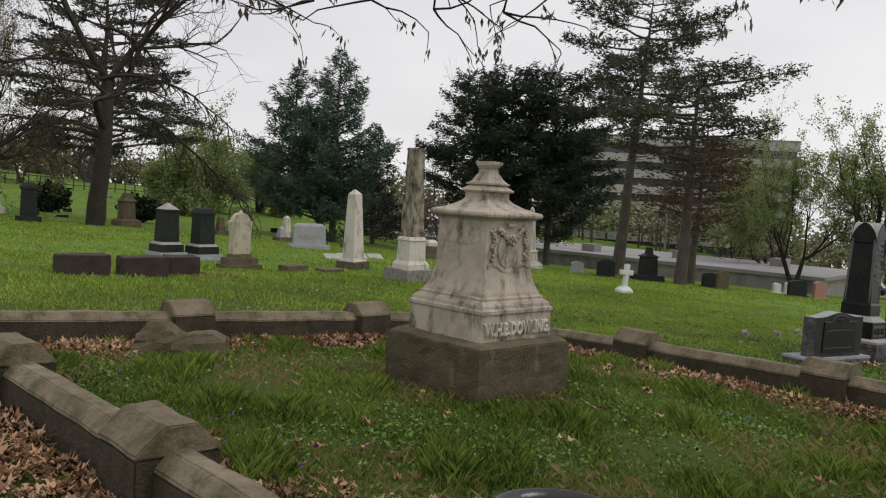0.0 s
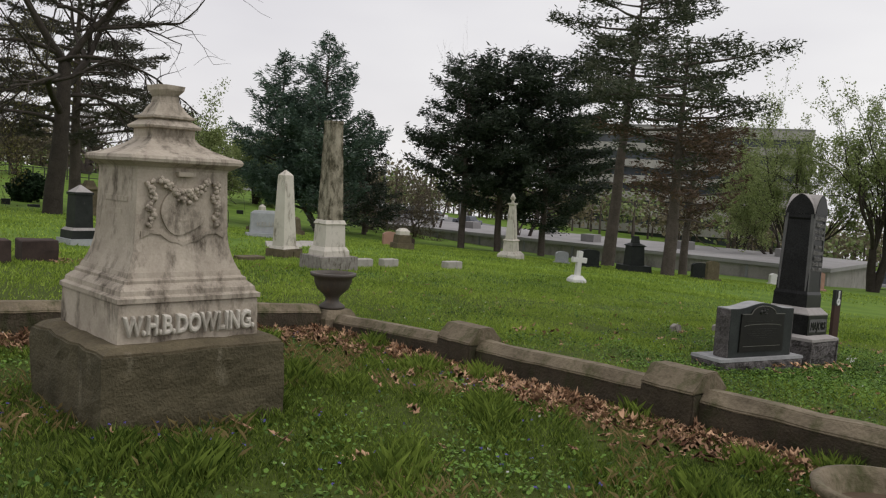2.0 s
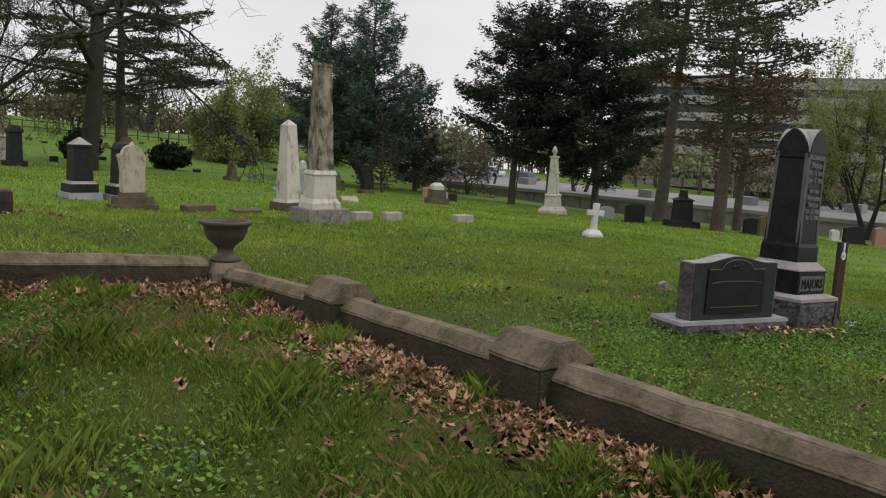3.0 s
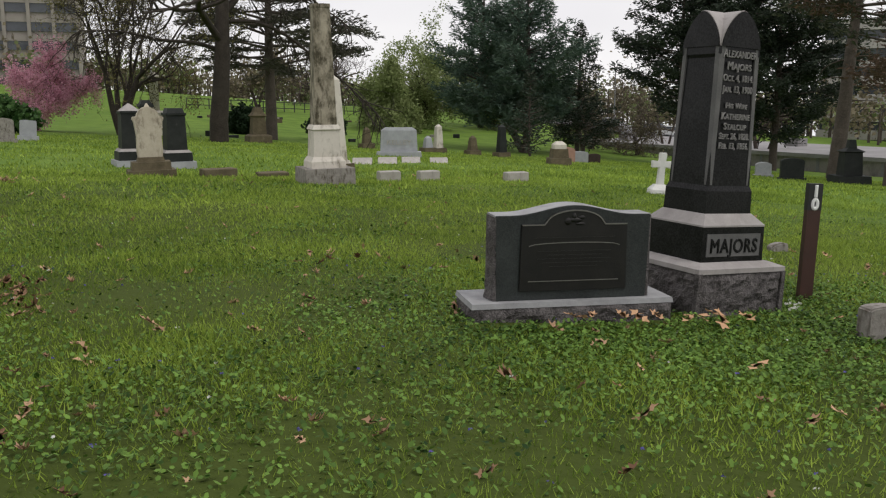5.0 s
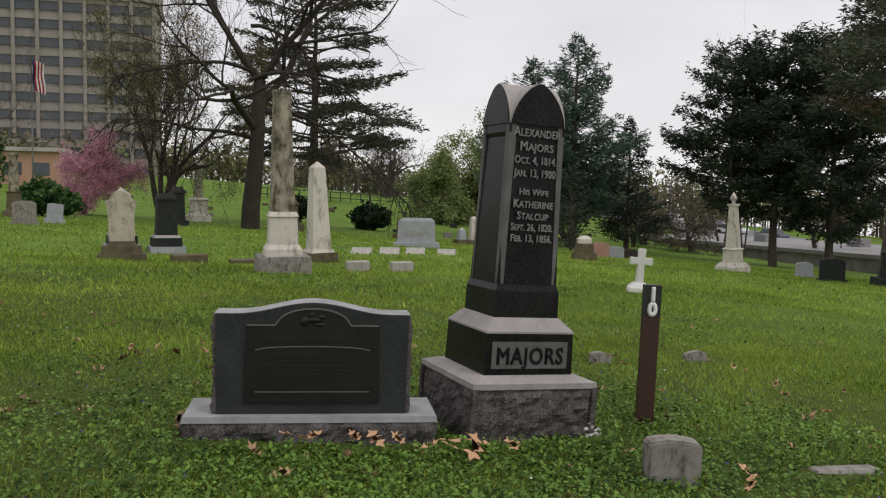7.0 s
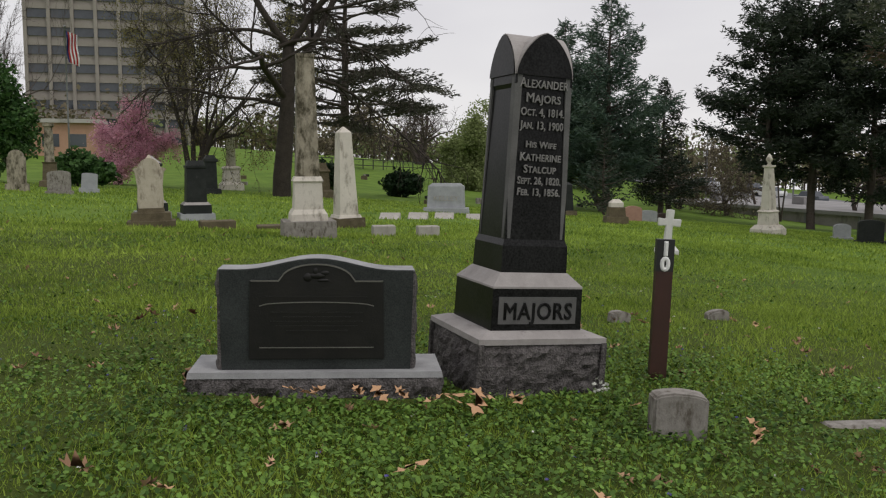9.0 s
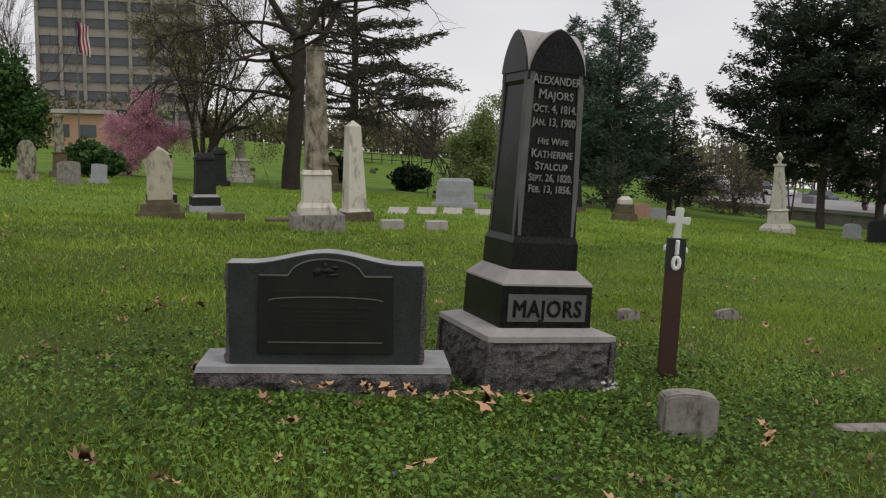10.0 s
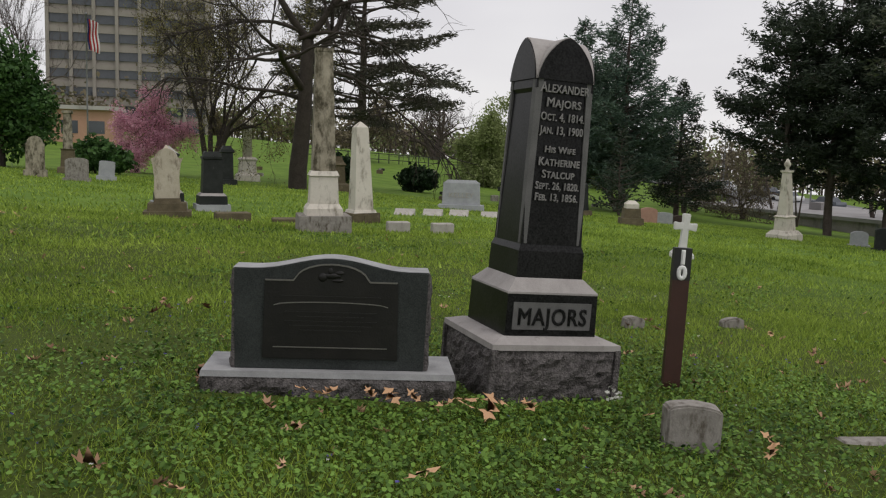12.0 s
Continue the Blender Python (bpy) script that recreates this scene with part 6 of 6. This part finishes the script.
    cover(170000, -8.5, 1.3, 10.4, 19.5, lambda x, y: ~in_plot(x, y, -0.1)[0] & (rnd.rand(len(x)) < np.clip(0.05 + 0.42 * patchy(x, y, 0.7, 8.0) ** 2 + 1.1 * np.exp(-((x + 4.3) ** 2 / 1.6 + (y - 16.0) ** 2 / 5)), 0, 1)),
          0.029, 0.07, CLOVER, "ground_ivy", "low dark green ground ivy in the lawn")
    cover(52000, -9.2, -1, 2.2, 10.4, lambda x, y: in_plot(x, y, 0.1)[0] & (rnd.rand(len(x)) < patchy(x, y, 1.1, 9.0) ** 2 * (1 - drifted(x, y))), 0.030, 0.05, CLOVER, "ground_ivy", "low dark green ground ivy inside the plot")

    cover(36000, -18, -8.2, 10.4, 27, lambda x, y: ~in_plot(x, y, -0.1)[0] & (rnd.rand(len(x)) < patchy(x, y, 0.7, 8.0) ** 2 * np.clip((-x - 8) / 2, 0, 1)), 0.036, 0.045, CLOVER, "ground_ivy", "low green ground ivy patches further off in the lawn")
    cover(16000, -8, 1, 19, 27, lambda x, y: rnd.rand(len(x)) < patchy(x, y, 0.7, 8.0) ** 2, 0.036, 0.045, CLOVER, "ground_ivy", "low green ground ivy beyond the dark obelisk")
    # small flowers
    def petals(n, x0, x1, y0, y1, test, size, lift, material, name, label):
        x, y = scatter(rnd, n, x0, x1, y0, y1, test)
        c = np.stack([x, y, lie(x, y) + lift * rnd.uniform(0.6, 1.2, len(x))], 1)
        c = np.repeat(c, 4, axis=0) + rnd.normal(0, size * 0.45, (len(x) * 4, 3)) * np.array([1, 1, 0.4])
        v, f = leaf_cards(c, size, rnd, 0.5, 1.0)
        stuff(name, v, f, material, label, "flowers")

    petals(700, -9.2, -1, 2.2, 10.4, lambda x, y: in_plot(x, y, 0.1)[0] & (patchy(x, y, 0.9, 9.5) > 0.55), 0.014, 0.07, VIOLET, "violets", "tiny blue violets in the plot grass")
    petals(260, -9, 1, 10.6, 20, lambda x, y: ~in_plot(x, y, -0.1)[0], 0.013, 0.06, VIOLET, "violets", "tiny blue violets in the lawn")
    petals(220, -12, 1, 2, 22, None, 0.013, 0.06, PETAL, "white_flowers", "tiny white flowers in the grass")
    x, y = rnd.normal(-4.72, 0.03, 9), rnd.normal(16.92, 0.06, 9)
    c = np.repeat(np.stack([x, y, -0.985 + rnd.uniform(-0.03, 0.04, 9)], 1), 5, axis=0) + rnd.normal(0, 0.008, (45, 3))
    v, f = leaf_cards(c, 0.02, rnd, 0.2, 1.0)
    stuff("white_flowers", v, f, PETAL, "white flower cluster at the obelisk's foot", "flowers")

    # dead oak leaves
    half = [(0.0, 0.015), (0.15, 0.04), (0.22, 0.21), (0.33, 0.06), (0.46, 0.29), (0.58, 0.07), (0.73, 0.25), (0.81, 0.08), (1.0, 0.0)]
    rim = np.array([(a - 0.5, b) for a, b in half] + [(a - 0.5, -b * 0.92) for a, b in half[-2::-1]])

    def leaf_mesh(x, y, lift, size, curl, tilt):
        n = len(x)
        k = len(rim)
        az = rnd.uniform(0, 6.283, n)
        tx, ty = rnd.normal(0, tilt, n), rnd.normal(0, tilt, n)
        s = size * rnd.uniform(0.6, 1.25, n)
        px = np.concatenate([rim[:, 0], [-0.2, 0.2]])
        py = np.concatenate([rim[:, 1], [0.0, 0.0]])
        bend = rnd.uniform(-0.2, 1.0, n) * curl
        lx, ly = px[None] * s[:, None], py[None] * s[:, None] * rnd.uniform(0.7, 1.2, n)[:, None]
        lz = bend[:, None] * s[:, None] * (px[None] ** 2 * 1.4 + (np.abs(py[None]) ** 1.5) * 2.2) + rnd.normal(0, 0.03, (n, len(px))) * s[:, None]
        lz = lz + tx[:, None] * lx + ty[:, None] * ly
        gx = x[:, None] + lx * np.cos(az)[:, None] - ly * np.sin(az)[:, None]
        gy = y[:, None] + lx * np.sin(az)[:, None] + ly * np.cos(az)[:, None]
        gz = (lie(x, y) + lift)[:, None] + lz
        v = np.stack([gx, gy, gz], -1)
        tri = []
        for i in range(k):
            j = (i + 1) % k
            tri.append((i, j, k if (rim[i, 0] + rim[j, 0]) / 2 < 0 else k + 1))
        top = [i for i in range(k) if abs(rim[i, 0]) < 0.05]
        tri = np.array(tri + [(k, k + 1, len(half) // 2), (k + 1, k, k - len(half) // 2)])
        f = (tri[None] + (np.arange(n) * (k + 2))[:, None, None]).reshape(-1, 3)
        return v.reshape(-1, 3), f

    def litter(n, x0, x1, y0, y1, test, label, lift=0.05, size=0.13):
        x, y = scatter(rnd, n, x0, x1, y0, y1, test)
        v, f = leaf_mesh(x, y, rnd.uniform(0.2, 1.2, len(x)) * lift, size, 0.9, 0.45)
        stuff("leaf_litter", v, f, OAKLEAF, label, "fallen leaves")

    def band(which, wide, power=1.0):
        def test(x, y):
            p, a, b = in_plot(x, y, 0.1)
            d = {"far": b, "back": a, "near": 7.8 - b}[which]
            return p & (rnd.rand(len(x)) < np.exp(-((np.maximum(d - 0.12, 0) / wide) ** 2)) * (0.35 + 0.65 * patchy(x, y, 2.0, 4.4)) ** power)
        return test

    litter(13000, -9, -0.9, 8.4, 10.6, band("far", 0.55), "drift of dead oak leaves along the inside of the curb", 0.05)
    litter(11000, -9.4, -7.2, 2.2, 10.6, band("back", 0.6), "dead oak leaves along the back curb", 0.05)
    litter(9000, -9, -0.9, 2.0, 4.2, lambda x, y: band("near", 0.6)(x, y) & (x > -5.2), "dead oak leaves inside the near curb", 0.05)

    def outside_near(x, y):
        p, a, b = in_plot(x, y, -0.4)
        return (b > 7.95) & (rnd.rand(len(x)) < np.exp(-((b - 8.0) / 0.9) ** 2) * (0.4 + 0.6 * patchy(x, y, 1.5, 1.4)))

    litter(13000, -10, -1.2, 0.2, 2.6, outside_near, "thick dead oak leaves outside the near curb", 0.06)

    def outside_far(x, y):
        p, a, b = in_plot(x, y, -0.5)
        return (b < -0.2) & (rnd.rand(len(x)) < 0.85 * np.exp(-((b + 0.3) / 0.55) ** 2) * patchy(x, y, 1.6, 2.2))

    litter(3500, -8, -0.6, 10.2, 12.0, outside_far, "dead oak leaves scattered outside the far curb", 0.04)
    litter(260, -9, 1.4, 10.9, 21, None, "single dead oak leaves on the lawn", 0.05, 0.13)
    litter(90, -9, -1, 2.4, 10, lambda x, y: in_plot(x, y, 0.2)[0], "single dead oak leaves in the plot grass", 0.06)
    litter(160, -22, -9, 2, 25, lambda x, y: ~in_plot(x, y, -0.2)[0], "single dead oak leaves on the far lawn", 0.05, 0.12)
    litter(60, -18.3, -17.5, 10.2, 11.6, None, "dead leaves beside the red markers", 0.05)

    # leaves that lie singly before the dark stones
    for i, (x, y, s) in enumerate(((-4.98, 14.98, 0.15), (-4.93, 15.08, 0.13), (-4.88, 15.32, 0.12), (-4.85, 15.45, 0.12), (-4.80, 15.58, 0.13), (-4.62, 15.72, 0.14), (-4.72, 15.9, 0.2), (-4.60, 15.85, 0.15),
                                   (-4.55, 15.98, 0.15), (-4.72, 16.1, 0.12), (-4.55, 16.25, 0.15), (-4.3, 16.95, 0.13), (-3.75, 17.42, 0.12), (-3.55, 17.25, 0.12), (-3.45, 15.2, 0.13), (-3.4, 14.1, 0.12), (-2.85, 15.9, 0.17), (-7.3, 18.95, 0.14), (-7.1, 20.2, 0.14))):
        v, f = leaf_mesh(np.array([x]), np.array([y]), np.array([0.115]), s * 1.3, 0.5, 0.3)
        tagged(new("fallen_leaf", mesh_from("fallen_leaf", v, f, FRESHLEAF)), "curled tan dead oak leaf on the ground ivy", "leaf", "leaves by the dark stones")
    # young shrub by the path
    w = Wood(8)
    for i in range(7):
        w.limb((0, 0, -0.05), (*rnd.normal(0, 0.35, 2), 1), rnd.uniform(0.25, 0.45), 0.006, 0.002, 0.12, 0, 5, 3)
    tips = np.concatenate(w.v)
    c = tips[rnd.randint(len(tips) // 3, len(tips), 120)] + rnd.normal(0, 0.03, (120, 3))
    v, f = leaf_cards(c, 0.045, rnd, 0.2, 1.4)
    tree("seedling_shrub", -0.85, 10.75, w, TWIG, [("crown", v, f, SPRING)], "small bright green seedling shrub beside the curb", "shrub")


build_cover()
